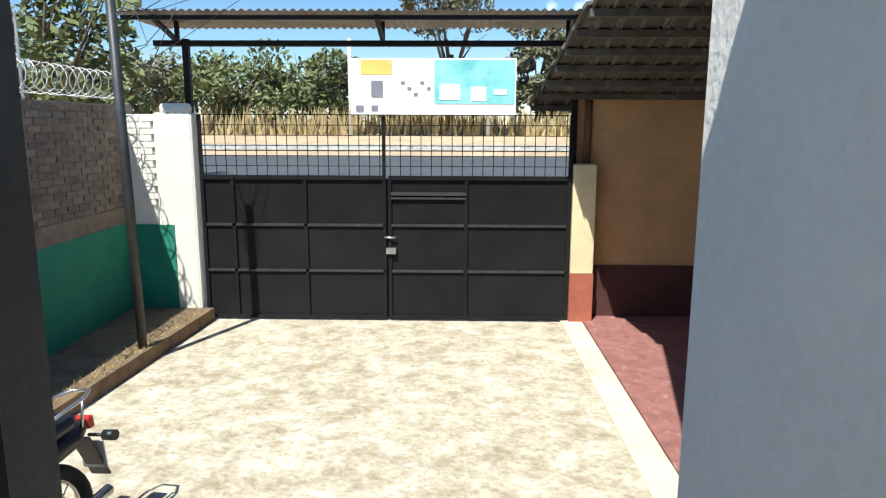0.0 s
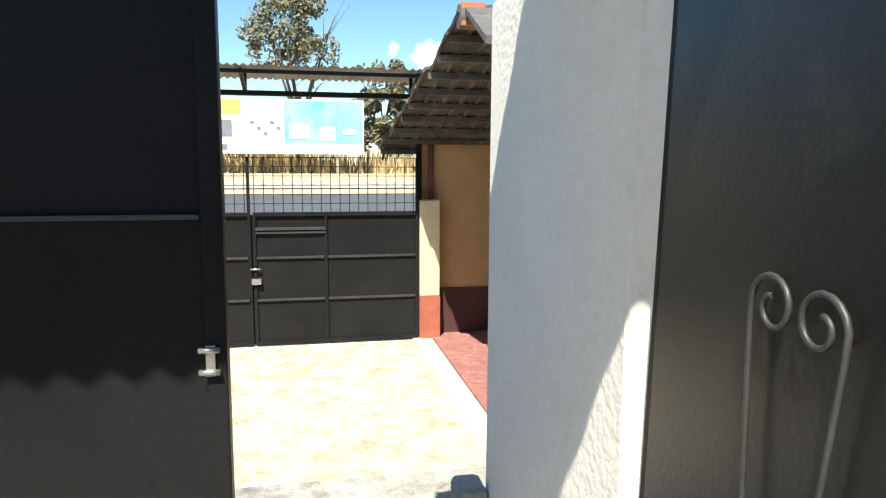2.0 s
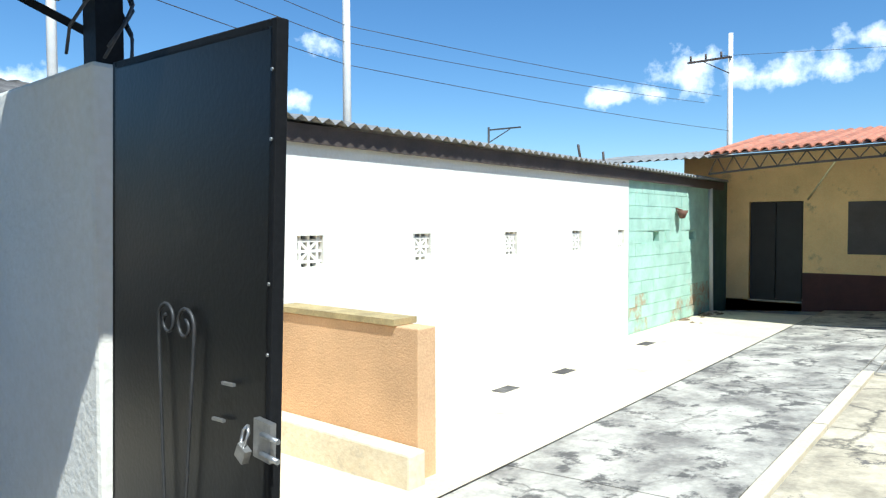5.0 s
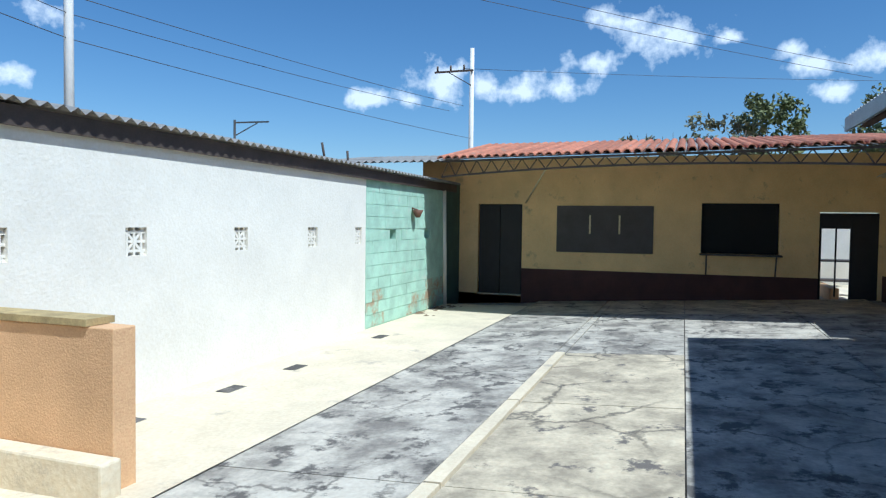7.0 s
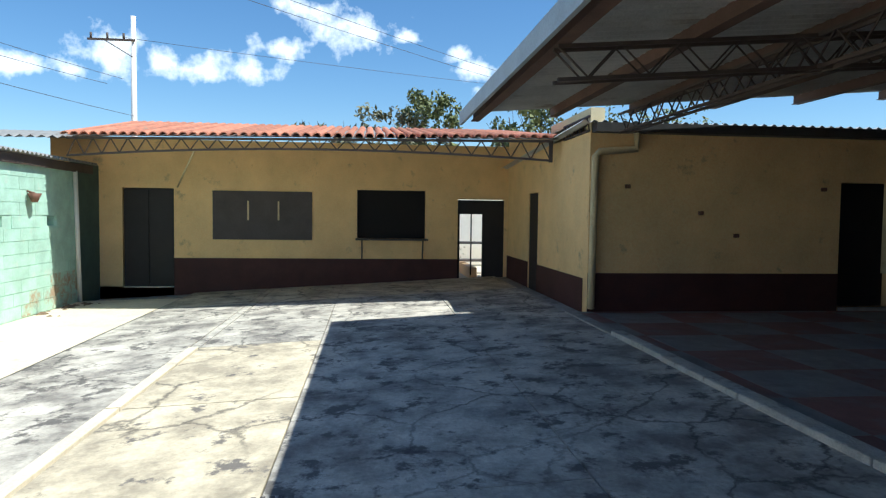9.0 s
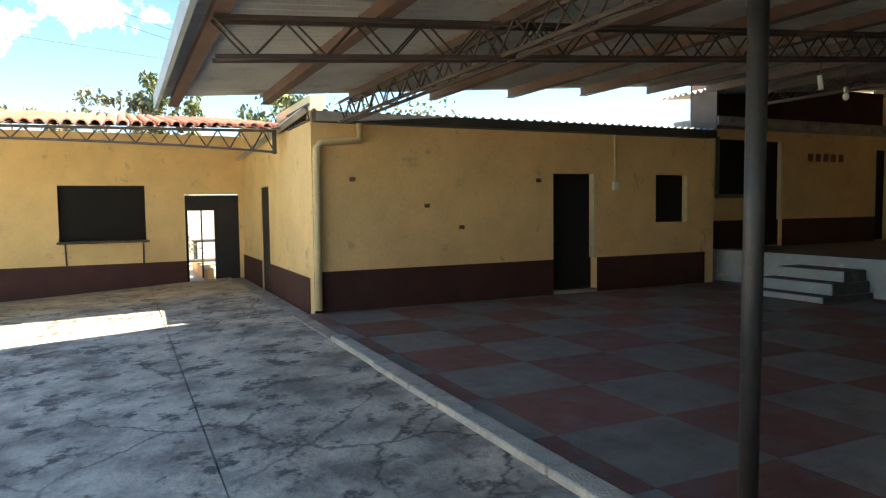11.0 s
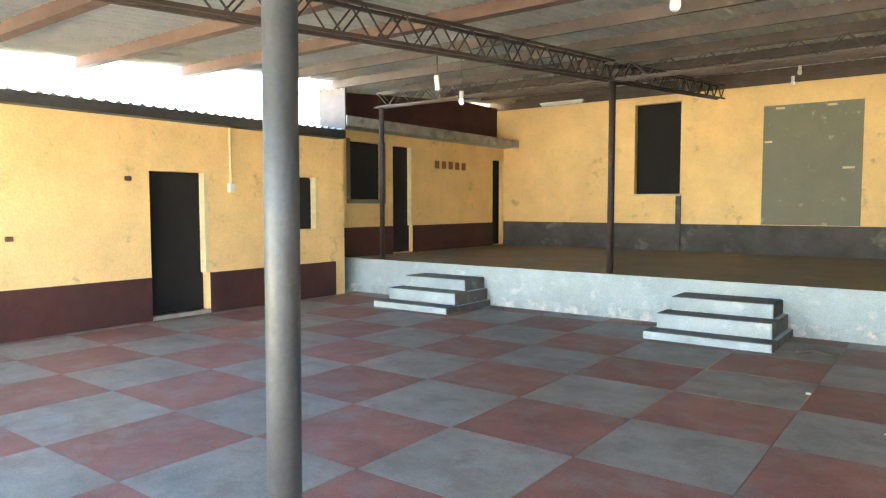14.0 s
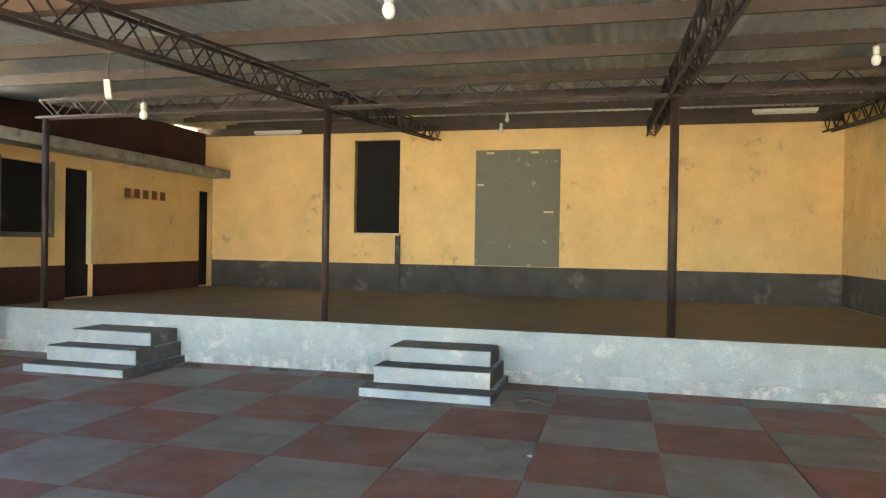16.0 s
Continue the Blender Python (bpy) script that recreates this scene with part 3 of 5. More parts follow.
# ---- the street gate ----
gate = thing("street_gate", "wide black sheet steel double gate with a wicket and mesh top", "gate")
GY = 8.86
for a, b in ((-3.36, -0.93), (-0.90, 1.50)):
    bm = B()
    box(bm, a, GY, -1.2, b, GY + 0.012, 0.68)
    part("sheet", bm, M_STEEL, gate)
for z, r in ((-1.2, 0.022), (0.69, 0.028)):
    for a, b in ((-3.38, -0.935), (-0.895, 1.5)):
        part("frame_rail", box(B(), a, GY - 0.035, z - r, b, GY + 0.03, z + r), M_STEEL, gate)
part("cover_strip", box(B(), -0.94, GY + 0.014, -1.2, -0.89, GY + 0.02, 0.68), M_STEEL, gate)
for z in (-0.56, 0.06):
    for a, b in ((-3.36, -0.95), (-0.86, 0.1), (0.16, 1.48)):
        bm = B()
        box(bm, a, GY - 0.03, z - 0.016, b, GY + 0.005, z + 0.016)
        part("rail", bm, M_PIPE, gate, "dusty grey rail")
for x in (-3.36, -2.96, -2.0, -0.95, -0.88, 0.13, 1.48):
    bm = B()
    top = 1.5 if x in (-3.36, -0.95, 1.48) else 0.68
    box(bm, x - 0.022, GY - 0.03, -1.2, x + 0.022, GY + 0.01, top)
    part("stile", bm, M_STEEL, gate)
bm = B()
box(bm, -0.86, GY - 0.045, 0.46, 0.13, GY, 0.50)
box(bm, -0.86, GY - 0.04, 0.41, 0.13, GY, 0.435)
part("wicket_head", bm, M_PIPE, gate, "grey double rail above the wicket")
bm = B()
box(bm, -0.93, GY - 0.07, -0.32, -0.80, GY - 0.01, -0.24)
part("lock_case", bm, M_BARE, gate, "bare steel lock case")
part("bolt", rod(B(), (-0.95, GY - 0.05, -0.10), (-0.80, GY - 0.05, -0.10), 0.015), M_BARE, gate, "bare steel bolt")
bm = B()
for i in range(36):
    x = -3.3 + i * 0.135
    rod(bm, (x, GY, 0.7), (x, GY, 1.5), 0.006, 5)
for i in range(6):
    z = 0.84 + i * 0.132
    rod(bm, (-3.36, GY + 0.012, z), (1.48, GY + 0.012, z), 0.006, 5)
part("mesh", bm, M_STEEL, gate, "square welded mesh")
# canopy over the street gate
c = thing("gate_canopy", "corrugated zinc canopy on black posts over the gate", "canopy")
for x in (-3.5, 1.52):
    bm = B()
    box(bm, x - 0.04, 8.9, -1.3, x + 0.04, 8.98, 2.45)
    part("post", bm, M_STEEL, c)
bm = B()
box(bm, -3.9, 8.88, 2.36, 1.55, 8.98, 2.43)
part("beam", bm, M_STEEL, c)
for x in (-3.6, -0.95, 1.4):
    bm = B()
    bar(bm, (x, 8.93, 2.42), (x, 8.2, 2.62), 0.05, 0.05)
    bar(bm, (x, 8.93, 2.42), (x, 8.93, 2.72), 0.05, 0.05)
    part("bracket", bm, M_STEEL, c)
part("sheet", corrugated(B(), -4.1, 1.55, 8.1, 2.68, 9.6, 2.67, 0.1, 0.016), M_TINDARK, c)
bm = B()
box(bm, -3.95, 8.16, 2.58, 1.5, 8.2, 2.63)
part("purlin", bm, M_STEEL, c)

# right-hand gate post and hut
s = thing("gate_post", "cream painted gate post with a brick-red foot", "post")
bm = B()
box(bm, 1.52, 8.78, -0.57, 1.82, 9.05, 0.88)
part("shaft", bm, M_CREAM, s, bevel=0.015)
bm = B()
box(bm, 1.515, 8.775, -1.25, 1.825, 9.055, -0.57)
part("foot", bm, mat("brick_red_paint", (0.34, 0.10, 0.06), 0.85, var=0.3, scale=3), s, "brick-red painted foot")
bm = B()
box(bm, 1.56, 9.06, -1.4, 4.4, 9.26, 1.72)
setting("wall_hut", bm, mat("tan_hut_plaster", (0.50, 0.31, 0.15), 0.9, var=0.2, scale=1.3, bump=0.3), "tan plastered hut wall in deep shade")
bm = B()
box(bm, 1.83, 9.03, -1.25, 4.3, 9.055, -0.5)
setting("wall_hut_band", bm, M_BAND, "dark maroon band at the hut wall's foot")
bm = B()
box(bm, 4.2, 3.5, -1.4, 4.4, 9.06, 1.9)
setting("wall_hut_east", bm, M_CREAM, "plain cream wall behind the walkway")
hr = tagged(new("roof_hut"), "old dark clay tile roof on rough rafters", "roof", kind="structure")


def hut_z(y):
    return 1.66 + (9.15 - y) * 0.335


for i in range(9):
    y0 = 9.35 - i * 0.42
    bm = B()
    n = 14
    for k in range(n):
        x0 = 1.36 - 0.045 * (8 - i) + k * 0.222 + rng.uniform(-0.03, 0.03)
        z0, z1 = hut_z(y0) + 0.05, hut_z(y0 - 0.5) + 0.02
        arc = []
        for y, z in ((y0, z0), (y0 - 0.5, z1)):
            arc.append([bm.verts.new((x0 + 0.11 - 0.12 * math.cos(math.pi * q / 4), y, z + 0.075 * math.sin(math.pi * q / 4))) for q in range(5)])
            arc[-1] += [bm.verts.new((x0 + 0.11 - 0.10 * math.cos(math.pi * q / 4), y, z - 0.02 + 0.06 * math.sin(math.pi * q / 4))) for q in range(4, -1, -1)]
        m = len(arc[0])
        for q in range(m):
            bm.faces.new((arc[0][q], arc[0][(q + 1) % m], arc[1][(q + 1) % m], arc[1][q]))
        bm.faces.new(arc[0])
        bm.faces.new(arc[1][::-1])
    part("tile_course", bm, M_OLDTILE, hr)
    bm = B()
    box(bm, 1.36 - 0.045 * (8 - i), y0 - 0.06, hut_z(y0) - 0.03, 4.4, y0 + 0.03, hut_z(y0) + 0.045)
    part("batten", bm, M_OLDTILE, hr)
bm = B()
v = [bm.verts.new(p) for p in ((1.05, 9.4, hut_z(9.4) + 0.05), (4.4, 9.4, hut_z(9.4) + 0.05), (4.4, 5.5, hut_z(5.5) + 0.05), (1.4, 5.5, hut_z(5.5) + 0.05))]
v2 = [bm.verts.new(p.co + Vector((0, 0, 0.012))) for p in v]
bm.faces.new(v)
bm.faces.new(v2[::-1])
for k in range(4):
    bm.faces.new((v[k], v[(k + 1) % 4], v2[(k + 1) % 4], v2[k]))
part("deck", bm, M_OLDTILE, hr, "blackened board deck")
bm = B()
v = [bm.verts.new(p) for p in ((1.4, 5.5, hut_z(5.5) + 0.02), (4.4, 5.5, hut_z(5.5) + 0.02), (4.4, 3.0, 2.18), (0.95, 3.0, 2.18))]
v2 = [bm.verts.new(p.co + Vector((0, 0, 0.05))) for p in v]
bm.faces.new(v)
bm.faces.new(v2[::-1])
for k in range(4):
    bm.faces.new((v[k], v[(k + 1) % 4], v2[(k + 1) % 4], v2[k]))
part("rear_slope", bm, M_OLDTILE, hr, "dark rear slope of the tile roof")
bm = B()
for k in range(8):
    rod(bm, (1.35 + k * 0.38, 5.55, hut_z(5.55) + 0.0), (1.75 + k * 0.38, 5.55, hut_z(5.55) + 0.0), 0.12, 10, 0.10)
part("ridge", bm, M_OLDTILE, hr)
bm = B()
box(bm, 1.36, 5.45, hut_z(5.55) - 0.1, 1.6, 5.65, hut_z(5.55) + 0.12)
part("brick_end", bm, M_REDBRICK, hr, "red brick at the ridge end")
s = thing("hut_post", "maroon steel post under the hut roof", "post")
bm = B()
rod(bm, (1.72, 9.03, 0.88), (1.72, 9.03, 1.75), 0.05, 8)
part("shaft", bm, M_RUST, s)

# ---- inner steel doors ----
def steel_leaf(name, label, w, z0, z1, handed):
    """A leaf whose hinge is at the origin and which runs along +x; its inner face looks to -y."""
    d = thing(name, label, "door", "leaves of the inner steel door")
    bm = B()
    box(bm, 0.02, 0.0, z0 + 0.02, w - 0.02, 0.006, z1 - 0.02)
    part("sheet", bm, M_STEEL if handed == "closed" else M_STEELWORN, d)
    bm = B()
    if handed == "closed":
        for a, b, c2, e in ((0, 0.045, z0, z1), (w - 0.045, w, z0, z1)):
            box(bm, a, -0.02, c2, b, 0.03, e)
        for z in (z0, z1 - 0.045):
            box(bm, 0.045, -0.02, z, w - 0.045, 0.03, z + 0.045)
    else:
        for a, b, c2, e in ((0, 0.03, z0, z1), (w - 0.03, w, z0, z1)):
            box(bm, a, 0.0, c2, b, 0.035, e)
        for z in (z0, z1 - 0.03):
            box(bm, 0.03, 0.0, z, w - 0.03, 0.035, z + 0.03)
    part("frame", bm, M_STEEL, d, bevel=0.004)
    return d


left = steel_leaf("steel_door", "closed black sheet steel door leaf with a cross rail", 1.18, -0.33, 2.055, "closed")
bm = B()
box(bm, 0.05, -0.012, 1.328, 1.13, 0.0, 1.339)
part("rail", bm, M_PIPE, left, "thin grey cross rail")
bm = B()
for z in (1.0, 1.05):
    rod(bm, (1.12, -0.03, z - 0.01), (1.165, -0.03, z - 0.01), 0.007, 8)
box(bm, 1.135, -0.028, 0.98, 1.155, -0.018, 1.05)
part("bolt", bm, M_BARE, left, "worn steel bolt")
part("closing_strip", box(B(), 1.11, 0.032, -0.33, 1.172, 0.105, 2.1), M_PIPE, left, "brown steel closing strip")
left.matrix_world = pose(-1.52, 0.37, 0)

right = steel_leaf("steel_door", "open black sheet steel door leaf with scroll pull and padlock", 1.0, -0.27, 2.075, "open")
bm = B()


def scroll(cx, cz, s, sign):
    pts = []
    for i in range(22):
        a = math.pi * 0.95 - i * 0.36
        r = s * (1 - i / 30)
        pts.append((cx + sign * r * math.cos(a), -0.02, cz + r * math.sin(a)))
    return pts


for cx, sign in ((0.466, 1), (0.580, -1)):
    tube(bm, [(cx + sign * 0.02, -0.02, 0.42), (cx - sign * 0.02, -0.02, 0.8), (cx - sign * 0.055, -0.02, 1.21)] + scroll(cx, 1.255, 0.057, sign), 0.0055, 6)
part("scroll_pull", bm, M_PIPE, right, "scrolled black steel pull")
bm = B()
for x, z in ((0.79, 1.13), (0.74, 1.02)):
    bar(bm, (x, -0.015, z), (x + 0.06, -0.015, z + 0.006), 0.009, 0.008)
part("catch", bm, M_BARE, right, "short bare steel catch")
bm = B()
tube(bm, [(0.92, -0.015, 1.045), (0.908, -0.02, 1.03), (0.91, -0.03, 0.995), (0.93, -0.03, 0.995), (0.932, -0.02, 1.03), (0.92, -0.015, 1.045)], 0.005, 6)
box(bm, 0.9, -0.04, 0.957, 0.94, -0.02, 0.997, Matrix.Translation((0.92, -0.03, 0.97)) @ pose(0, 0, 0, 0, 25, 0) @ Matrix.Translation((-0.92, 0.03, -0.97)))
part("padlock", bm, M_BARE, right, "small padlock on a hasp")
bm = B()
box(bm, 0.955, -0.02, 0.975, 1.03, -0.002, 1.075)
for z in (0.995, 1.045):
    rod(bm, (1.0, -0.025, z), (1.075, -0.025, z), 0.007, 8)
part("bolt", bm, M_BARE, right, "bare steel sliding bolt")
bm = B()
for z in (1.95, 1.78, 1.42, 1.24):
    rod(bm, (0.985, -0.004, z), (0.985, 0.0, z), 0.005, 6)
part("rivet", bm, M_BARE, right)
right.matrix_world = Matrix.Translation((0.62, 0.28, 0)) @ pose(0, 0, 0, 0, 0, -93.6) @ pose(0, 0, 0, 0, 3.0, 0)
s = thing("door_post", "black steel hinge post bound with wire", "post")
bm = B()
box(bm, 0.62, 0.31, 2.08, 0.72, 0.41, 2.66)
part("shaft", bm, M_STEEL, s)
bm = B()
for q in range(5):
    a = rng.uniform(0, 6.28)
    pts = [(0.64 + 0.11 * math.cos(a + k * 0.7), 0.32 + 0.11 * math.sin(a + k * 0.7), 2.12 + 0.1 * k + rng.uniform(-0.03, 0.03)) for k in range(8)]
    tube(bm, pts, 0.006, 5)
part("wire", bm, M_WIRE, s, "loops of loose wire")
c = thing("door_canopy", "rusty corrugated zinc canopy over the inner doorway", "canopy")
part("sheet", corrugated(B(), -0.25, 0.72, -0.75, 2.88, 0.88, 2.5, 0.1, 0.016), M_TINDARK, c)
part("sheet", corrugated(B(), -2.2, -0.2, -0.75, 2.875, 0.42, 2.602, 0.1, 0.016), M_TINDARK, c)
bm = B()
for x, y in ((-2.0, 0.4), (-0.22, 0.84), (0.66, 0.84)):
    bar(bm, (x, -0.7, 2.83), (x, y, 2.83 - 0.2338 * (y + 0.7)), 0.05, 0.06)
bar(bm, (-0.22, 0.8, 2.46), (0.7, 0.8, 2.46), 0.05, 0.05)
bar(bm, (-2.1, 0.38, 2.56), (-0.22, 0.38, 2.56), 0.05, 0.05)
bar(bm, (-2.1, -0.6, 2.8), (0.7, -0.6, 2.8), 0.05, 0.05)
bar(bm, (0.66, 0.38, 2.2), (0.4, 0.8, 2.46), 0.03, 0.03)
part("frame", bm, M_STEEL, c)
bm = B()
box(bm, -2.1, 0.22, -0.6, -1.98, 0.34, 2.62)
part("post", bm, M_STEEL, c)

# ---- store building beside the hall (ochre, maroon foot) ----
CX = 10.29
bm = grid_wall(B(), "x", CX, 0.22, -14.25, -6.6, -0.3, 2.80, [(-11.68, -10.76, 0.06, 2.07), (-13.86, -13.02, 1.19, 2.07)])
setting("wall_store", bm, M_YELLOW, "ochre plastered wall with scuffs and a doorway")
for a, b, z1 in ((-10.76, -6.6, 0.6), (-14.25, -11.68, 0.6)):
    bm = B()
    box(bm, CX - 0.008, a + 0.0, -0.05, CX - 0.001, b, z1)
    setting("trim_store_band", bm, M_BAND, "maroon painted wall foot")
bm = grid_wall(B(), "y", -6.6, -0.22, 10.51, 16.5, -0.3, 3.0, [(13.5, 14.3, -0.12, 1.95)])
setting("wall_store_north", bm, M_YELLOW, "ochre wall end facing the courtyard")
# added wedge following the deck, blocks a sun stripe on the far wall
bm = B()
v = [[bm.verts.new((x, y, z)) for x, z in ((12.7, 2.99), (16.5, 2.99), (16.5, 3.44), (13.7, 2.995))] for y in (-6.82, -6.6)]
for k in range(4):
    bm.faces.new((v[0][k], v[0][(k + 1) % 4], v[1][(k + 1) % 4], v[1][k]))
bm.faces.new(v[0])
bm.faces.new(v[1][::-1])
setting("wall_store_wedge", bm, M_YELLOW, "ochre wedge added under the veranda roof to stop stray sun")
bm = B()
box(bm, 10.51, -6.592, -0.3, 13.5, -6.585, 0.5)
box(bm, 14.3, -6.592, -0.3, 16.5, -6.585, 0.5)
setting("trim_store_north_band", bm, M_BAND, "maroon painted wall foot")
bm = B()
box(bm, 10.29, -6.82, 2.80, 12.6, -6.6, 3.15)
setting("wall_store_gable", bm, M_CREAM, "cream block above the wall end")
o = tagged(new("door_6"), "dark door ajar in the wall facing the courtyard", "door", kind="structure")
part("leaf", box(B(), 13.52, -6.66, -0.11, 14.28, -6.62, 1.94), M_DOOR, o, bevel=0.006)
o = thing("wall_girder", "slim cream painted lattice girder on the wall end", "girder")
part("chord", box(B(), 10.3, -6.598, 2.78, 11.7, -6.57, 2.81), M_TRUSS, o)
part("chord", box(B(), 10.3, -6.598, 3.0, 11.7, -6.57, 3.03), M_TRUSS, o)
for k in range(7):
    a, b = 10.32 + 0.196 * k, 10.32 + 0.196 * (k + 1)
    part("web", tube(B(), [(a, -6.583, 2.81), ((a + b) / 2, -6.583, 3.0), (b, -6.583, 2.81)], 0.011, 5), M_TRUSS, o)
# near-black sheets stand in for the store's unlit inside
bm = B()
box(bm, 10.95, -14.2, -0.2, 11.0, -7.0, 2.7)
setting("wall_store_inside", bm, M_DARK, "near-black sheet painted in for the unlit store inside")
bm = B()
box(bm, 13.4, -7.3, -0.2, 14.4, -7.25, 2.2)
setting("wall_store_inside_north", bm, M_DARK, "near-black sheet painted in for the unlit store inside")
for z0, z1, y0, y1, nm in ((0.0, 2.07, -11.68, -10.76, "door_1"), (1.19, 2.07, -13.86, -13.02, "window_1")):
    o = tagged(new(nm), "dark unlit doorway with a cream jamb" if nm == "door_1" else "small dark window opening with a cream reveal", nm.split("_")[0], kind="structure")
    # near-black sheet painting the darkness of the opening, not a door leaf
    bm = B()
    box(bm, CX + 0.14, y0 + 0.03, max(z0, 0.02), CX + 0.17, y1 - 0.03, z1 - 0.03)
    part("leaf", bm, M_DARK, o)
    # cream strip paints the lit look of the ochre reveal, south side only
    bm = B()
    box(bm, CX + 0.002, y0 - 0.0, max(z0, 0.6), CX + 0.13, y0 + 0.07, z1)
    part("jamb", bm, M_CREAM, o, "jamb coloured cream as the lit reveal")
bm = B()
box(bm, CX - 0.02, -11.66, -0.02, CX + 0.2, -10.78, 0.06)
setting("trim_door_sill", bm, M_KERB, "worn cement door sill")
roof = tagged(new("roof_store"), "low corrugated roof with a grey gutter over the store", "roof", kind="structure")
part("sheet", corrugated(B(), -14.3, -6.4, 10.15, 2.92, 16.6, 2.62, 0.16, 0.028, "x"), M_TIN, roof)
bm = B()
box(bm, 10.06, -14.3, 2.76, 10.28, -6.62, 2.9)
part("gutter", bm, M_PIPE, roof, "dull grey sheet gutter")
g = thing("rain_pipe", "cream painted rain pipe bent round the wall corner", "pipe")
bm = B()
tube(bm, [(10.2, -7.3, 2.78), (10.2, -7.3, 2.52), (10.22, -6.72, 2.47), (10.22, -6.66, 2.4), (10.22, -6.64, 0.05)], 0.055, 10)
part("pipe", bm, M_CREAM, g)
s = thing("switch_conduit", "white conduit with a small switch box", "switch")
bm = B()
rod(bm, (10.27, -12.06, 2.76), (10.27, -12.06, 1.9), 0.02, 8)
part("conduit", bm, M_CREAM, s)
bm = B()
box(bm, 10.22, -12.11, 1.79, 10.29, -12.01, 1.92)
part("box", bm, M_LAMP, s, bevel=0.006)
for y, z in ((-8.4, 1.55), (-7.2, 1.95), (-9.0, 1.2), (-10.45, 1.95)):
    s = thing("wall_hook", "small rusty bracket stub in the wall", "bracket", "bracket stubs on the wall")
    bm = B()
    box(bm, CX - 0.05, y - 0.04, z - 0.03, CX - 0.0, y + 0.04, z + 0.03)
    part("stub", bm, M_RUST, s, bevel=0.01)

# ---- stage ----
bm = B()
box(bm, -2.2, -20.56, -0.3, 10.7, -14.86, 0.60)
setting("floor_stage", bm, M_STAGEFLOOR, "raised brown cement stage floor")
bm = B()
box(bm, -2.2, -14.862, -0.05, 10.69, -14.80, 0.615)
setting("wall_stage_front", bm, M_STAGE, "pale blue painted stage front, peeling near the floor")
bm = B()
box(bm, -2.2, -14.803, -0.05, 10.69, -14.796, 0.15)
setting("trim_stage_foot", bm, M_PEEL, "peeling damp-stained foot of the stage front")
for xs in ((8.78, 7.36), (4.42, 3.0)):
    s = thing("stage_steps", "pale blue painted cement steps up to the stage", "steps", "steps to the stage")
    x0, x1 = xs[1], xs[0]
    for k, (y, z) in enumerate(((-13.6, 0.09), (-13.9, 0.27), (-14.25, 0.44))):
        e = 0.06 * k
        bm = B()
        box(bm, x0 + e, -14.8, -0.02 if k == 0 else (0.09, 0.27)[k - 1], x1 - e, y, z)
        part("riser", bm, M_STAGE, s, bevel=0.012)
        back = (-13.9, -14.25, -14.79)[k]
        part("tread", box(B(), x0 + e + 0.004, back, z - 0.012, x1 - e - 0.004, y - 0.006, z + 0.005), M_TREAD, s, "dark grey tread")
        part("cheek", box(B(), x0 + e - 0.006, -14.79, (0.0, 0.09, 0.27)[k], x0 + e + 0.006, y - 0.012, z - 0.004), M_TREAD, s, "dark grey side face")
# side wall of the stage (set back) with slab
DX = 10.7
bm = grid_wall(B(), "x", DX, 0.2, -20.56, -14.25, -0.1, 3.02, [(-15.95, -15.03, 1.71, 2.82), (-16.91, -16.28, 0.62, 2.81), (-20.5, -20.05, 0.62, 2.72)])
setting("wall_stage_side", bm, M_YELLOW, "ochre side wall of the stage with doors")
for a, b in ((-16.28, -14.48), (-20.05, -16.91)):
    bm = B()
    box(bm, DX - 0.008, a, 0.6, DX - 0.001, b, 1.17)
    setting("trim_stage_side_band", bm, M_BAND, "dark maroon wall foot")
# near-black block: paints the rooms dark and stops light leaking in
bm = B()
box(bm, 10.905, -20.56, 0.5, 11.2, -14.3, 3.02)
setting("wall_side_inside", bm, M_DARK, "near-black block painted in for unlit rooms behind the doors")
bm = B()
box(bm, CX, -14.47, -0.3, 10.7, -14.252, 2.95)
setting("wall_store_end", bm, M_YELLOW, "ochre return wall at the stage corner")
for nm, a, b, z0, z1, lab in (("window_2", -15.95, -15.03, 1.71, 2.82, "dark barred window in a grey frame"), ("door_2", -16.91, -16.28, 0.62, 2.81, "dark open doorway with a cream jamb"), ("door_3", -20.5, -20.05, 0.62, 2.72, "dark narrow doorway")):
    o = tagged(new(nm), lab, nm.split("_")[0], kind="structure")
    # darkness of the opening put in as a near-black sheet
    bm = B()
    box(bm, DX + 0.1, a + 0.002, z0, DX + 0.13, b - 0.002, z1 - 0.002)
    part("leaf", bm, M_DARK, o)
    bm = B()
    if nm == "window_2":
        for p, q in ((a - 0.08, a), (b, b + 0.08)):
            box(bm, DX - 0.03, p, z0 - 0.08, DX + 0.05, q, z1 + 0.04)
        box(bm, DX - 0.05, a, z0 - 0.08, DX + 0.05, b, z0)
        part("frame", bm, M_GREYPANEL, o, "weathered grey frame", bevel=0.005)
    else:
        if nm == "door_3":
            bm.free()
            continue
        # lit reveal put in as a cream strip
        box(bm, DX - 0.004, a, 1.17, DX + 0.1, a + 0.05, z1)
        part("jamb", bm, M_CREAM, o, "jamb coloured cream as the lit reveal")
bm = B()
box(bm, 10.22, -20.5, 3.02, 11.4, -14.5, 3.2)
setting("ceiling_side_slab", bm, M_KERB, "thin concrete slab above the side doors")
# lettering above the side doors: too worn to read
s = thing("wall_lettering", "worn brown painted lettering on the ochre wall", "lettering")
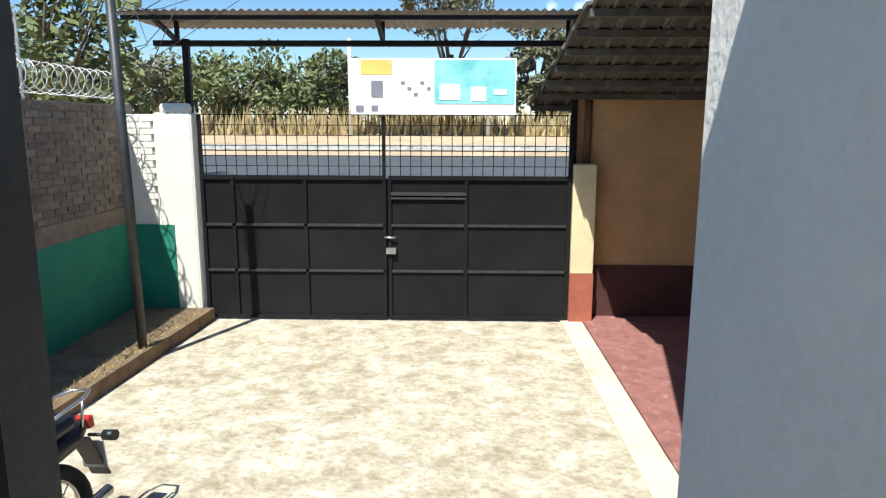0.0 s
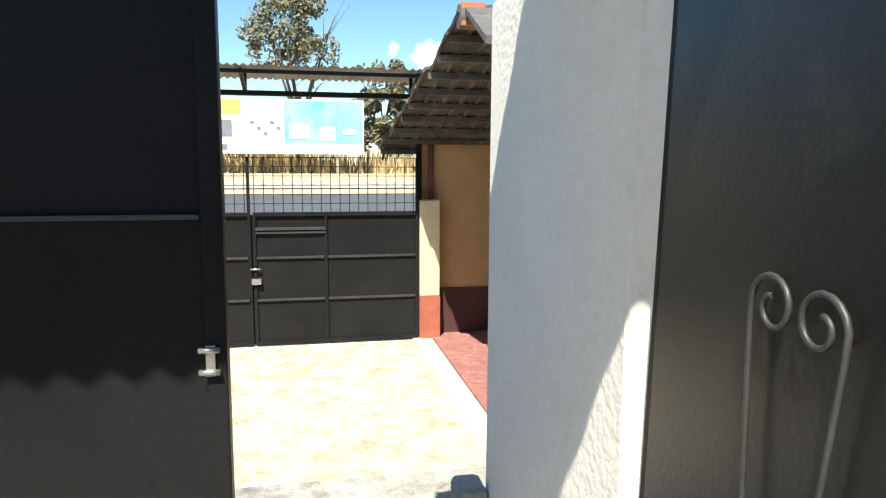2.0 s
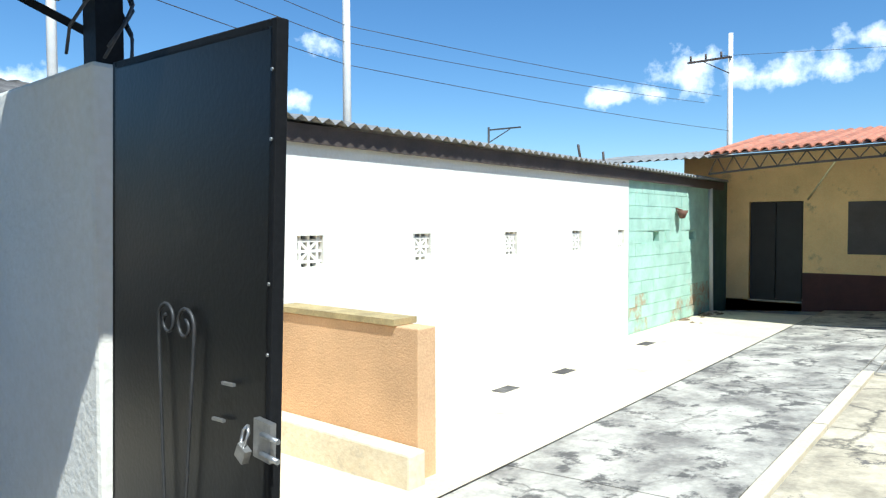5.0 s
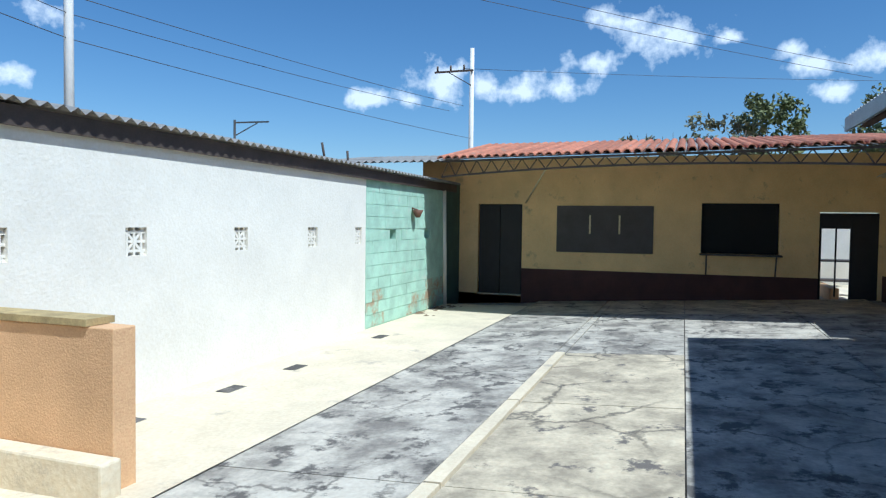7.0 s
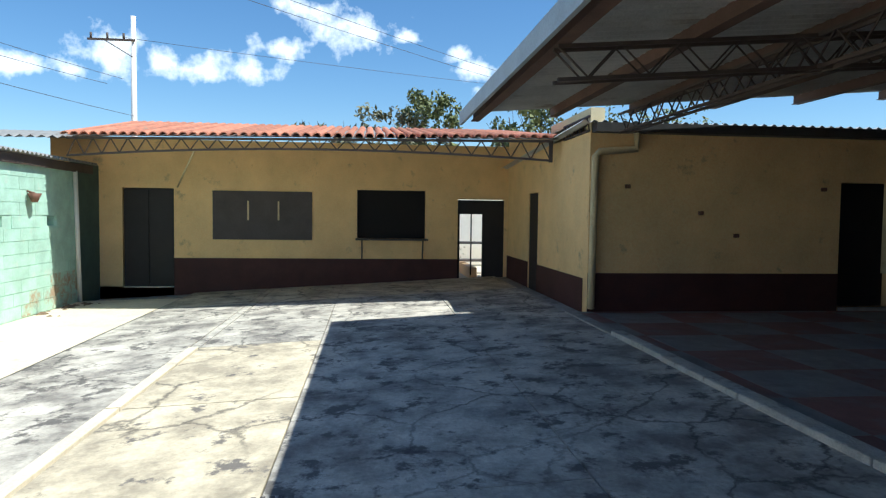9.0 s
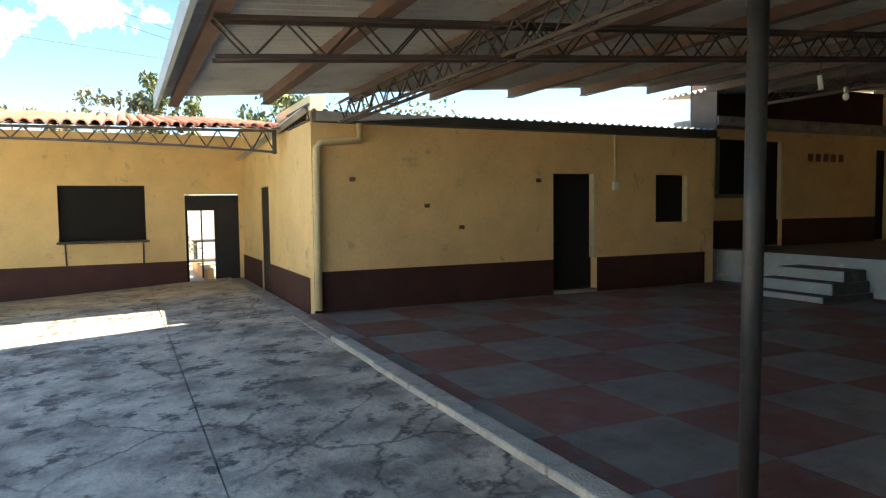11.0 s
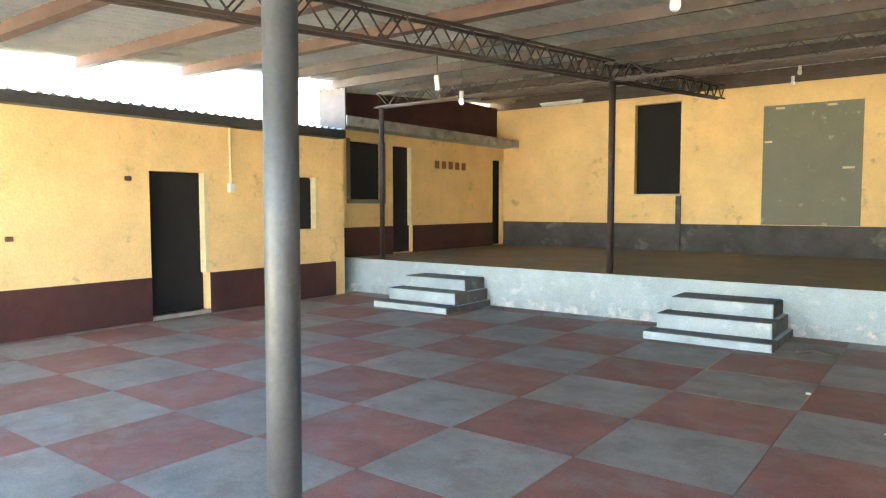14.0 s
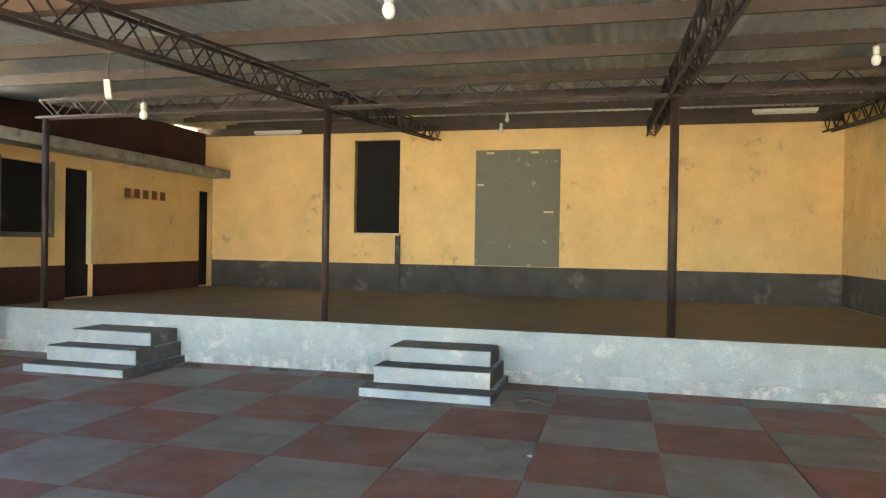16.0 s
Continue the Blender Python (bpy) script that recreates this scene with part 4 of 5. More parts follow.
for i in range(5):
    y = -17.66 - i * 0.255
    bm = B()
    box(bm, DX - 0.006, y - 0.19, 2.41, DX - 0.001, y - 0.03, 2.58)
    part("letter", bm, M_LETTER, s)
# back wall
bm = grid_wall(B(), "y", -20.56, -0.2, -2.2, 11.3, 0.5, 3.98, [(6.24, 7.26, 1.83, 3.82)])
setting("wall_stage_back", bm, M_YELLOW, "broad ochre back wall of the stage")
bm = B()
box(bm, -2.2, -20.559, 0.6, 10.69, -20.545, 1.19)
setting("trim_back_band", bm, M_GREYBAND, "dark grey wall foot, rubbed pale in places")
bm = B()
box(bm, 2.88, -20.559, 1.2, 4.6, -20.548, 3.56)
setting("trim_painted_panel", bm, M_GREYPANEL, "grey-green painted panel on the ochre wall")
for x, z, w in ((4.3, 3.5, 0.16), (3.4, 3.5, 0.16), (4.5, 2.85, 0.14), (3.1, 2.3, 0.2)):
    bm = B()
    box(bm, x - w / 2, -20.547, z - 0.02, x + w / 2, -20.543, z + 0.02)
    setting("trim_panel_scuff", bm, M_CREAM, "pale scuff on the painted panel")
o = tagged(new("window_3"), "tall dark opening above a bricked sill", "window", kind="structure")
# near-black sheet for the unlit depth of the opening
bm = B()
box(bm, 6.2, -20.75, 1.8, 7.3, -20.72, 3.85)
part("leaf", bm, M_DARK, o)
bm = B()
box(bm, 6.2, -20.6, 1.79, 7.32, -20.46, 1.84)
part("sill", bm, M_CREAM, o, "cream cement sill")
bm = B()
box(bm, 6.31, -20.55, 1.2, 7.35, -20.515, 1.79)
part("infill", bm, M_YELLOW, o, "rough plastered infill under the sill")
part("pier", box(B(), 6.2, -20.545, 0.6, 6.3, -20.48, 1.8), M_GREYBAND, o, "dark grey pier")
# west side
bm = B()
box(bm, -2.4, -20.76, -0.3, -2.2, -6.6, 4.3)
setting("wall_hall_west", bm, M_YELLOW, "ochre side wall of the hall")
bm = B()
box(bm, -2.2, -20.5, 0.61, -2.185, -14.9, 1.19)
setting("trim_west_band", bm, M_GREYBAND, "dark grey wall foot")
bm = B()
box(bm, -4.4, -6.8, -1.4, -2.4, -6.6, 2.6)
setting("wall_court_south_west", bm, M_WHITE, "plain white courtyard wall")


# ---- hall roof ----
def roof_z(y):
    return 2.98 + (-4.6 - y) * 0.078


XW, XE = -2.6, 9.95
roof = tagged(new("ceiling_hall_roof"), "corrugated zinc hall roof on steel purlins", "roof", kind="structure")
part("sheet", corrugated(B(), XW, XE, -4.55, roof_z(-4.55), -20.9, roof_z(-20.9), 0.15, 0.032), M_TIN, roof)
part("sheet", corrugated(B(), XE - 0.3, 11.6, -14.3, roof_z(-14.3) - 0.04, -20.9, roof_z(-20.9) - 0.04, 0.15, 0.032), M_TIN, roof)
# closures are added dark fill against sky light leaking under the roof
part("closure", box(B(), 10.9, -20.56, 3.2, 10.94, -14.5, 4.05), M_BAND, roof, "added dark boards keeping sky light out above the slab")
part("closure", box(B(), 10.25, -14.52, 2.96, 10.9, -14.48, 3.7), M_TRUSS, roof)
part("closure", box(B(), -2.2, -20.70, 3.98, 3.2, -20.66, 4.185), M_TRUSS, roof)
part("closure", box(B(), 4.9, -20.70, 3.98, 11.2, -20.66, 4.19), M_TRUSS, roof)
part("closure", box(B(), 3.2, -20.70, 3.98, 4.9, -20.66, 4.175), M_TRUSS, roof)
bm = B()
box(bm, XW, -4.56, roof_z(-4.6) - 0.20, XE, -4.52, roof_z(-4.6) - 0.02)
part("fascia", bm, mat("blue_grey_fascia", (0.32, 0.37, 0.40), 0.5, metal=0.2, var=0.2, scale=2), roof, "blue-grey sheet fascia")
PUR = [-4.75, -5.9, -7.1, -8.35, -9.7, -11.1, -12.5, -13.9, -15.4, -16.9, -18.4, -19.9]
for i, y in enumerate(PUR):
    bm = B()
    w = 0.06 if i < 6 else 0.04
    box(bm, XW, y - w / 2, roof_z(y) - 0.15, XE, y + w / 2, roof_z(y) - 0.018)
    if i < 6:
        box(bm, XW, y - w / 2 - 0.03, roof_z(y) - 0.155, XE, y + w / 2 + 0.03, roof_z(y) - 0.145)
    part("purlin", bm, M_PURLIN if i < 6 else M_TRUSS, roof)


def lattice(truss, p0, p1, depth, step, r=0.011, w=0.07):
    """A lattice girder: four chord bars, and zig-zag webs, between p0 and p1 (tops)."""
    p0, p1 = Vector(p0), Vector(p1)
    L = (p1 - p0).length
    d = (p1 - p0).normalized()
    s = d.cross(Vector((0, 0, 1))).normalized() * w
    down = Vector((0, 0, -depth))
    n = int(L / step)
    for q in (s, -s):
        part("chord", bar(B(), p0 + q, p1 + q, 0.03, 0.03), M_TRUSS, truss)
        part("chord", bar(B(), p0 + q + down, p1 + q + down, 0.03, 0.03), M_TRUSS, truss)
        pts = []
        for i in range(n):
            pts += [p0 + d * (i * L / n) + q, p0 + d * ((i + 0.5) * L / n) + q + down]
        part("web", tube(B(), pts + [p1 + q], r, 5), M_TRUSS, truss)
    pts = []
    for i in range(n + 1):
        pts.append(p0 + d * (i * L / n) + down + (s if i % 2 else -s))
    part("web", tube(B(), pts, r * 0.8, 5), M_TRUSS, truss)


for x in (5.42, 1.17, -1.9):
    t = thing("roof_truss", "dark steel lattice girder under the roof", "truss", "lattice girders of the hall")
    lattice(t, (x, -4.7, roof_z(-4.7) - 0.18), (x, -20.5, roof_z(-20.5) - 0.18), 0.26, 0.5)
t = thing("roof_truss", "dark steel lattice girder along the stage edge", "truss", "lattice girders of the hall")
lattice(t, (XW + 0.5, -14.9, roof_z(-14.9) - 0.2), (9.8, -14.9, roof_z(-14.9) - 0.2), 0.24, 0.5)
t = thing("roof_truss", "dark steel lattice girder along the open hall front", "truss", "lattice girders of the hall")
lattice(t, (XW + 0.5, -6.95, roof_z(-6.95) - 0.18), (9.8, -6.95, roof_z(-6.95) - 0.18), 0.26, 0.5)
for x, r, m in ((9.8, 0.045, M_REDPIPE), (5.42, 0.047, M_REDPIPE), (1.17, 0.05, M_REDPIPE)):
    s = thing("stage_post", "slim maroon painted pipe post on the stage edge", "post", "posts along the stage")
    bm = B()
    rod(bm, (x, -14.95, 0.6), (x, -14.95, roof_z(-14.95) - 0.42), r, 14)
    part("pipe", bm, m, s)
    bm = B()
    box(bm, x - 0.1, -15.05, roof_z(-14.95) - 0.45, x + 0.1, -14.85, roof_z(-14.95) - 0.43)
    part("cap_plate", bm, M_TRUSS, s)
s = thing("hall_post", "grey painted steel pipe post at the hall front", "post")
bm = B()
rod(bm, (3.02, -6.97, 0.0), (3.0, -6.97, roof_z(-6.95) - 0.4), 0.05, 24)
part("pipe", bm, M_PIPE, s)
bm = B()
box(bm, 2.88, -7.09, roof_z(-6.95) - 0.45, 3.12, -6.81, roof_z(-6.95) - 0.42)
part("cap_plate", bm, M_TRUSS, s)


def tube_lamp(x, y, z, length, along):
    s = thing("tube_lamp", "unlit white fluorescent tube lamp under the roof", "lamp", "tube lamps")
    bm = B()
    a = Vector((length / 2, 0, 0)) if along == "x" else Vector((0, length / 2, 0))
    bar(bm, Vector((x, y, z)) - a, Vector((x, y, z)) + a, 0.07, 0.05)
    part("batten", bm, M_LAMP, s)
    bm = B()
    rod(bm, Vector((x, y, z - 0.045)) - a * 0.95, Vector((x, y, z - 0.045)) + a * 0.95, 0.017, 8)
    part("tube", bm, M_LAMP, s)
    bm = B()
    rod(bm, (x, y, z + 0.02), (x, y, roof_z(y) - 0.01), 0.008, 5)
    part("hanger", bm, M_TRUSS, s)


def bulb_lamp(x, y, z):
    s = thing("bulb_lamp", "white spiral bulb hanging on a cord", "lamp", "hanging bulbs")
    bm = B()
    bmesh.ops.create_uvsphere(bm, u_segments=12, v_segments=8, radius=0.042, matrix=Matrix.Translation((x, y, z)) @ Matrix.Diagonal((1, 1, 1.3, 1)))
    part("bulb", bm, M_LAMP, s)
    bm = B()
    rod(bm, (x, y, z + 0.05), (x, y, z + 0.13), 0.03, 10)
    part("socket", bm, M_LAMP, s)
    bm = B()
    rod(bm, (x, y, z + 0.13), (x, y, roof_z(y) - 0.01), 0.006, 5)
    part("cord", bm, M_WIRE, s)


tube_lamp(8.9, -20.2, 3.99, 1.1, "x")
tube_lamp(-0.9, -19.2, 3.95, 1.0, "x")
LAMPS = [(3.18, -10.8, 3.06), (6.8, -13.2, 2.98), (4.05, -20.3, 3.93), (-0.54, -14.0, 3.42), (3.82, -19.6, 4.0)]
for q in LAMPS:
    bulb_lamp(*q)
s = thing("floodlight", "small white floodlight tilted under the roof", "lamp")
bm = B()
box(bm, -0.03, -0.03, -0.10, 0.03, 0.03, 0.10, Matrix.Translation((6.75, -12.6, 3.12)) @ pose(0, 0, 0, 12, 8, 30))
part("housing", bm, M_LAMP, s, bevel=0.01)
bm = B()
rod(bm, (6.75, -12.6, 3.2), (6.75, -12.6, roof_z(-12.6) - 0.02), 0.01, 6)
part("hanger", bm, M_TRUSS, s)

# ---- far building with the veranda ----
FX = 16.5
bm = grid_wall(B(), "x", FX, 0.2, -6.82, 4.0, -0.6, 3.15, [(1.3, 2.45, -0.3, 2.02), (-4.57, -2.93, 0.89, 2.05), (-6.5, -5.36, -0.3, 1.86)])
setting("wall_far", bm, M_YELLOW, "ochre veranda wall in deep shade")
for a, b in ((-5.36, 1.3),):
    bm = B()
    box(bm, FX - 0.008, a, -0.6, FX - 0.001, b, 0.4)
    setting("trim_far_band", bm, M_BAND, "dark maroon wall foot")
o = tagged(new("window_4"), "brown painted board panel on the veranda wall", "window", kind="structure")
bm = B()
box(bm, FX - 0.03, -1.87, 0.84, FX - 0.001, 0.42, 1.98)
part("board", bm, M_SHUTTER, o)
bm = B()
for y in (-1.1, -0.4):
    box(bm, FX - 0.036, y - 0.01, 1.3, FX - 0.03, y + 0.03, 1.75)
part("scuff", bm, M_CREAM, o)
o = tagged(new("window_5"), "dark serving hatch with a shelf on two legs", "window", kind="structure")
# unlit depth of the hatch painted as a near-black sheet
bm = B()
box(bm, FX + 0.1, -4.55, 0.9, FX + 0.13, -2.95, 2.04)
part("leaf", bm, M_DARK, o)
bm = B()
box(bm, FX - 0.25, -4.62, 0.85, FX - 0.002, -2.9, 0.89)
part("shelf", bm, M_SHUTTER, o)
for y in (-4.5, -3.05):
    bm = B()
    rod(bm, (FX - 0.2, y, 0.85), (FX - 0.05, y, 0.4), 0.018, 6)
    part("strut", bm, M_SHUTTER, o)
o = tagged(new("door_4"), "dark closed double door on the veranda", "door", kind="structure")
for a, b in ((1.32, 1.87), (1.88, 2.43)):
    bm = B()
    box(bm, FX + 0.04, a, -0.29, FX + 0.08, b, 2.0)
    part("leaf", bm, M_DOOR, o, bevel=0.008)
o = tagged(new("door_5"), "open dark door showing the bright patio behind", "door", kind="structure")
bm = B()
box(bm, FX + 0.02, -6.5, -0.25, FX + 0.06, -5.98, 1.84)
part("leaf", bm, M_DOOR, o)
bm = B()
box(bm, FX + 0.08, -5.42, -0.25, FX + 0.12, -5.37, 1.84)
box(bm, FX + 0.08, -5.98, 1.62, FX + 0.12, -5.37, 1.66)
box(bm, FX + 0.08, -5.72, 0.0, FX + 0.12, -5.69, 1.64)
part("grille", bm, M_STEEL, o)
part("transom", box(B(), FX + 0.03, -5.97, 1.5, FX + 0.07, -5.38, 1.84), M_DOOR, o, "dark board above the door opening")
part("stop", box(B(), FX + 0.03, -6.0, -0.25, FX + 0.08, -5.97, 1.84), M_DOOR, o)
bm = B()
box(bm, FX, -14, -0.6, 26, 4, -0.27)
setting("floor_patio", bm, M_APRON, "sunlit cement patio behind the door")
# added dark boxes that keep patio light out of the veranda openings
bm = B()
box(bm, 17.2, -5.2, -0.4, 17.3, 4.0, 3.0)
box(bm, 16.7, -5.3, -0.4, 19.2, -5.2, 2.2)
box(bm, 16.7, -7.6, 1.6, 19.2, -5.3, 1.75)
setting("wall_far_inside", bm, M_SHUTTER, "added dark boxes blocking light behind the veranda openings")
bm = B()
box(bm, 24, -14, -0.3, 24.2, 4, 1.9)
setting("wall_patio", bm, M_WHITE, "sunlit white patio wall")
s = thing("patio_bench", "dark bench standing on the patio", "bench")
bm = B()
box(bm, 20.0, -6.9, 0.1, 20.5, -5.4, 0.16)
part("seat", bm, M_SHUTTER, s)
for y in (-6.8, -5.5):
    bm = B()
    box(bm, 20.05, y - 0.03, -0.27, 20.45, y + 0.03, 0.1)
    part("leg", bm, M_SHUTTER, s)
s = thing("planter_wall", "low tan cement planter edge on the patio", "planter")
part("edge", box(B(), 18.4, -6.15, -0.27, 22.0, -5.95, 0.05), M_PEACH, s, bevel=0.02)
s = thing("patio_table", "dark wooden table standing against the patio wall", "table")
part("tabletop", box(B(), 22.9, -7.6, 0.5, 23.7, -6.1, 0.56), M_DOOR, s, bevel=0.01)
for x in (22.95, 23.6):
    for y in (-7.5, -6.2):
        part("leg", box(B(), x, y, -0.27, x + 0.06, y + 0.06, 0.5), M_DOOR, s)
s = thing("potted_shrub", "dry leafy shrub in a clay pot on the patio", "plant")
part("pot", rod(B(), (22.6, -5.7, -0.27), (22.6, -5.7, 0.1), 0.14, 14, 0.2), M_CLAY, s)
bm = B()
for _ in range(420):
    p = Vector((22.6 + rng.gauss(0, 0.2), -5.7 + rng.gauss(0, 0.2), 0.42 + rng.gauss(0, 0.2)))
    u = Vector((rng.uniform(-1, 1), rng.uniform(-1, 1), rng.uniform(-1, 1))).normalized() * 0.06
    w = u.orthogonal().normalized() * 0.02
    bm.faces.new([bm.verts.new(q) for q in (p - u, p + w, p + u, p - w)])
part("foliage", bm, M_LEAF2, s)
# veranda roof of clay pan tiles
vr = tagged(new("roof_veranda"), "red clay pan tile veranda roof on a lattice beam", "roof", kind="structure")
EX, EZ = 11.68, 2.83
NV = 48


def eave_x(y):
    """The eave runs a little askew to the wall."""
    return EX + 0.215 * (y + 6.55)


def eave_z(y):
    return EZ + 0.008 * (y + 6.55)


for k in range(NV):
    y0 = -6.55 + k * 0.19
    bm = B()
    arc = []
    for x, z in ((eave_x(y0), eave_z(y0)), (17.6, EZ + 0.80)):
        a1 = [bm.verts.new((x, y0 + 0.095 - 0.08 * math.cos(math.pi * q / 6), z + 0.07 * math.sin(math.pi * q / 6))) for q in range(7)]
        a2 = [bm.verts.new((x, y0 + 0.095 - 0.062 * math.cos(math.pi * q / 6), z + 0.055 * math.sin(math.pi * q / 6) - 0.002)) for q in range(6, -1, -1)]
        arc.append(a1 + a2)
    m = len(arc[0])
    for q in range(m):
        f = bm.faces.new((arc[0][q], arc[0][(q + 1) % m], arc[1][(q + 1) % m], arc[1][q]))
    bm.faces.new(arc[0])
    o = part("tile_row", bm, M_CLAY, vr)
bm = B()
v = [bm.verts.new(p) for p in ((EX + 0.03, -6.95, EZ - 0.015), (eave_x(2.5) + 0.03, 2.5, eave_z(2.5) - 0.015), (17.6, 2.5, EZ + 0.78), (17.6, -6.95, EZ + 0.78))]
bm.faces.new(v)
part("deck", bm, M_TINDARK, vr)
bm = B()
# cambered lattice beam under the eave
N = 26
beam = lambda u, dz: (eave_x(-6.4 + 8.9 * u) + 0.15, -6.4 + 8.9 * u, eave_z(-6.4 + 8.9 * u) + dz)
low = lambda u: -0.38 + 0.16 * (1 - (2 * u - 1) ** 2)
for i in range(N):
    u0, u1, um = i / N, (i + 1) / N, (i + 0.5) / N
    bar(bm, beam(u0, low(u0)), beam(u1, low(u1)), 0.05, 0.035)
    rod(bm, beam(u0, low(u0)), beam(um, -0.04), 0.012, 5)
    rod(bm, beam(um, -0.04), beam(u1, low(u1)), 0.012, 5)
bar(bm, beam(0, -0.04), beam(1, -0.04), 0.06, 0.04)
bar(bm, beam(0, -0.41), beam(0, -0.02), 0.06, 0.06)
part("lattice_beam", bm, M_TRUSS, vr)
part("old_sheet", corrugated(B(), 2.55, 6.5, 14.2, 2.92, 17.8, 3.4, 0.2, 0.03, "x"), M_TINDARK, vr, "older grey sheet roof")
bm = B()
rod(bm, (14.4, 0.3, 2.75), (16.45, 1.2, 2.05), 0.02, 6)
part("brace", bm, M_CREAM, vr)

# ---- beyond the walls ----
def utility_pole(x, y, z0, h, r, arms):
    s = thing("utility_pole", "white concrete utility pole carrying wires", "pole", "utility poles")
    bm = B()
    rod(bm, (x, y, z0), (x, y, z0 + h), r, 12, r * 0.7)
    part("mast", bm, M_POLE, s)
    if arms:
        bm = B()
        bar(bm, (x - 0.2, y - 0.15, z0 + h - 1.5), (x - 0.2, y + 2.6, z0 + h - 1.5), 0.12, 0.12)
        bar(bm, (x - 0.2, y, z0 + h - 2.5), (x - 0.2, y + 1.6, z0 + h - 1.55), 0.06, 0.06)
        part("cross_arm", bm, M_TRUSS, s)
        for k in range(3):
            bm = B()
            rod(bm, (x - 0.2, y + 0.5 + k * 0.95, z0 + h - 1.44), (x - 0.2, y + 0.5 + k * 0.95, z0 + h - 1.1), 0.07, 8)
            part("insulator", bm, M_TRUSS, s)


utility_pole(44.0, 11.2, -1.5, 14.85, 0.2, True)
utility_pole(16.5, 16.3, 0.2, 15.0, 0.17, False)
utility_pole(5.7, 14.0, 0.1, 13.0, 0.12, False)
WIRES = []
for z, z2, dy in ((8.7, 9.9, 0.5), (8.1, 9.6, 1.5), (7.3, 7.7, 0.0)):
    WIRES += [((-30, 16, z + 0.4), (5.7, 14.0, z)), ((5.7, 14.0, z), (16.5, 16.3, z)), ((16.5, 16.3, z), (43.8, 11.2 + dy, z2 - 0.4))]
WIRES += [((16.5, 16.3, 11.5), (47, -13, 10.6)), ((16.5, 16.3, 12.3), (47, -12, 11.4)), ((43.8, 11.7, 12.0), (60, -30, 12))]
for a, b in WIRES:
    s = thing("power_line", "thin dark overhead power line", "wire", "overhead wires")
    a, b = Vector(a), Vector(b)
    pts = []
    for i in range(17):
        u = i / 16
        p = a.lerp(b, u)
        p.z -= 0.012 * (b - a).length * 4 * u * (1 - u) * 0.5
        pts.append(p)
    part("cable", tube(B(), pts, 0.014, 5), M_WIRE, s)

bb = thing("billboard", "faded white and teal billboard on a slim post", "billboard")
bm = B()
box(bm, -4.15, 26.9, 1.72, 2.25, 27.0, 3.86)
part("board", bm, M_BBWHITE, bb)
bm = B()
box(bm, -0.9, 26.88, 2.15, 2.2, 26.897, 3.8)
part("teal_field", bm, M_BBTEAL, bb)
bm = B()
box(bm, -3.75, 26.88, 3.25, -2.55, 26.897, 3.8)
part("orange_field", bm, M_BBORANGE, bb)
for q in ((-3.35, 2.4, -2.9, 3.02), (-3.95, 1.85, -3.65, 2.08), (-3.35, 1.88, -3.1, 2.08)):
    part("grey_mark", box(B(), q[0], 26.87, q[1], q[2], 26.896, q[3]), M_BBGREY, bb)
for q in ((-0.7, 2.3, 0.1, 2.9), (0.5, 2.25, 1.1, 2.8), (1.4, 2.5, 1.9, 2.7)):
    part("pale_mark", box(B(), q[0], 26.86, q[1], q[2], 26.878, q[3]), M_BBWHITE, bb)
for k in range(5):
    bm = B()
    box(bm, -2.2 + 0.25 * k, 26.87, 2.9 - 0.22 * (k % 3), -2.05 + 0.25 * k, 26.896, 3.0 - 0.22 * (k % 3))
    part("faded_mark", bm, M_BBGREY, bb)
for x in (-4.2, 1.2):
    bm = B()
    rod(bm, (x, 27.1, 0.8), (x, 27.1, 4.6 if x < 0 else 3.8), 0.07, 10)
    part("post", bm, M_POLE, bb)


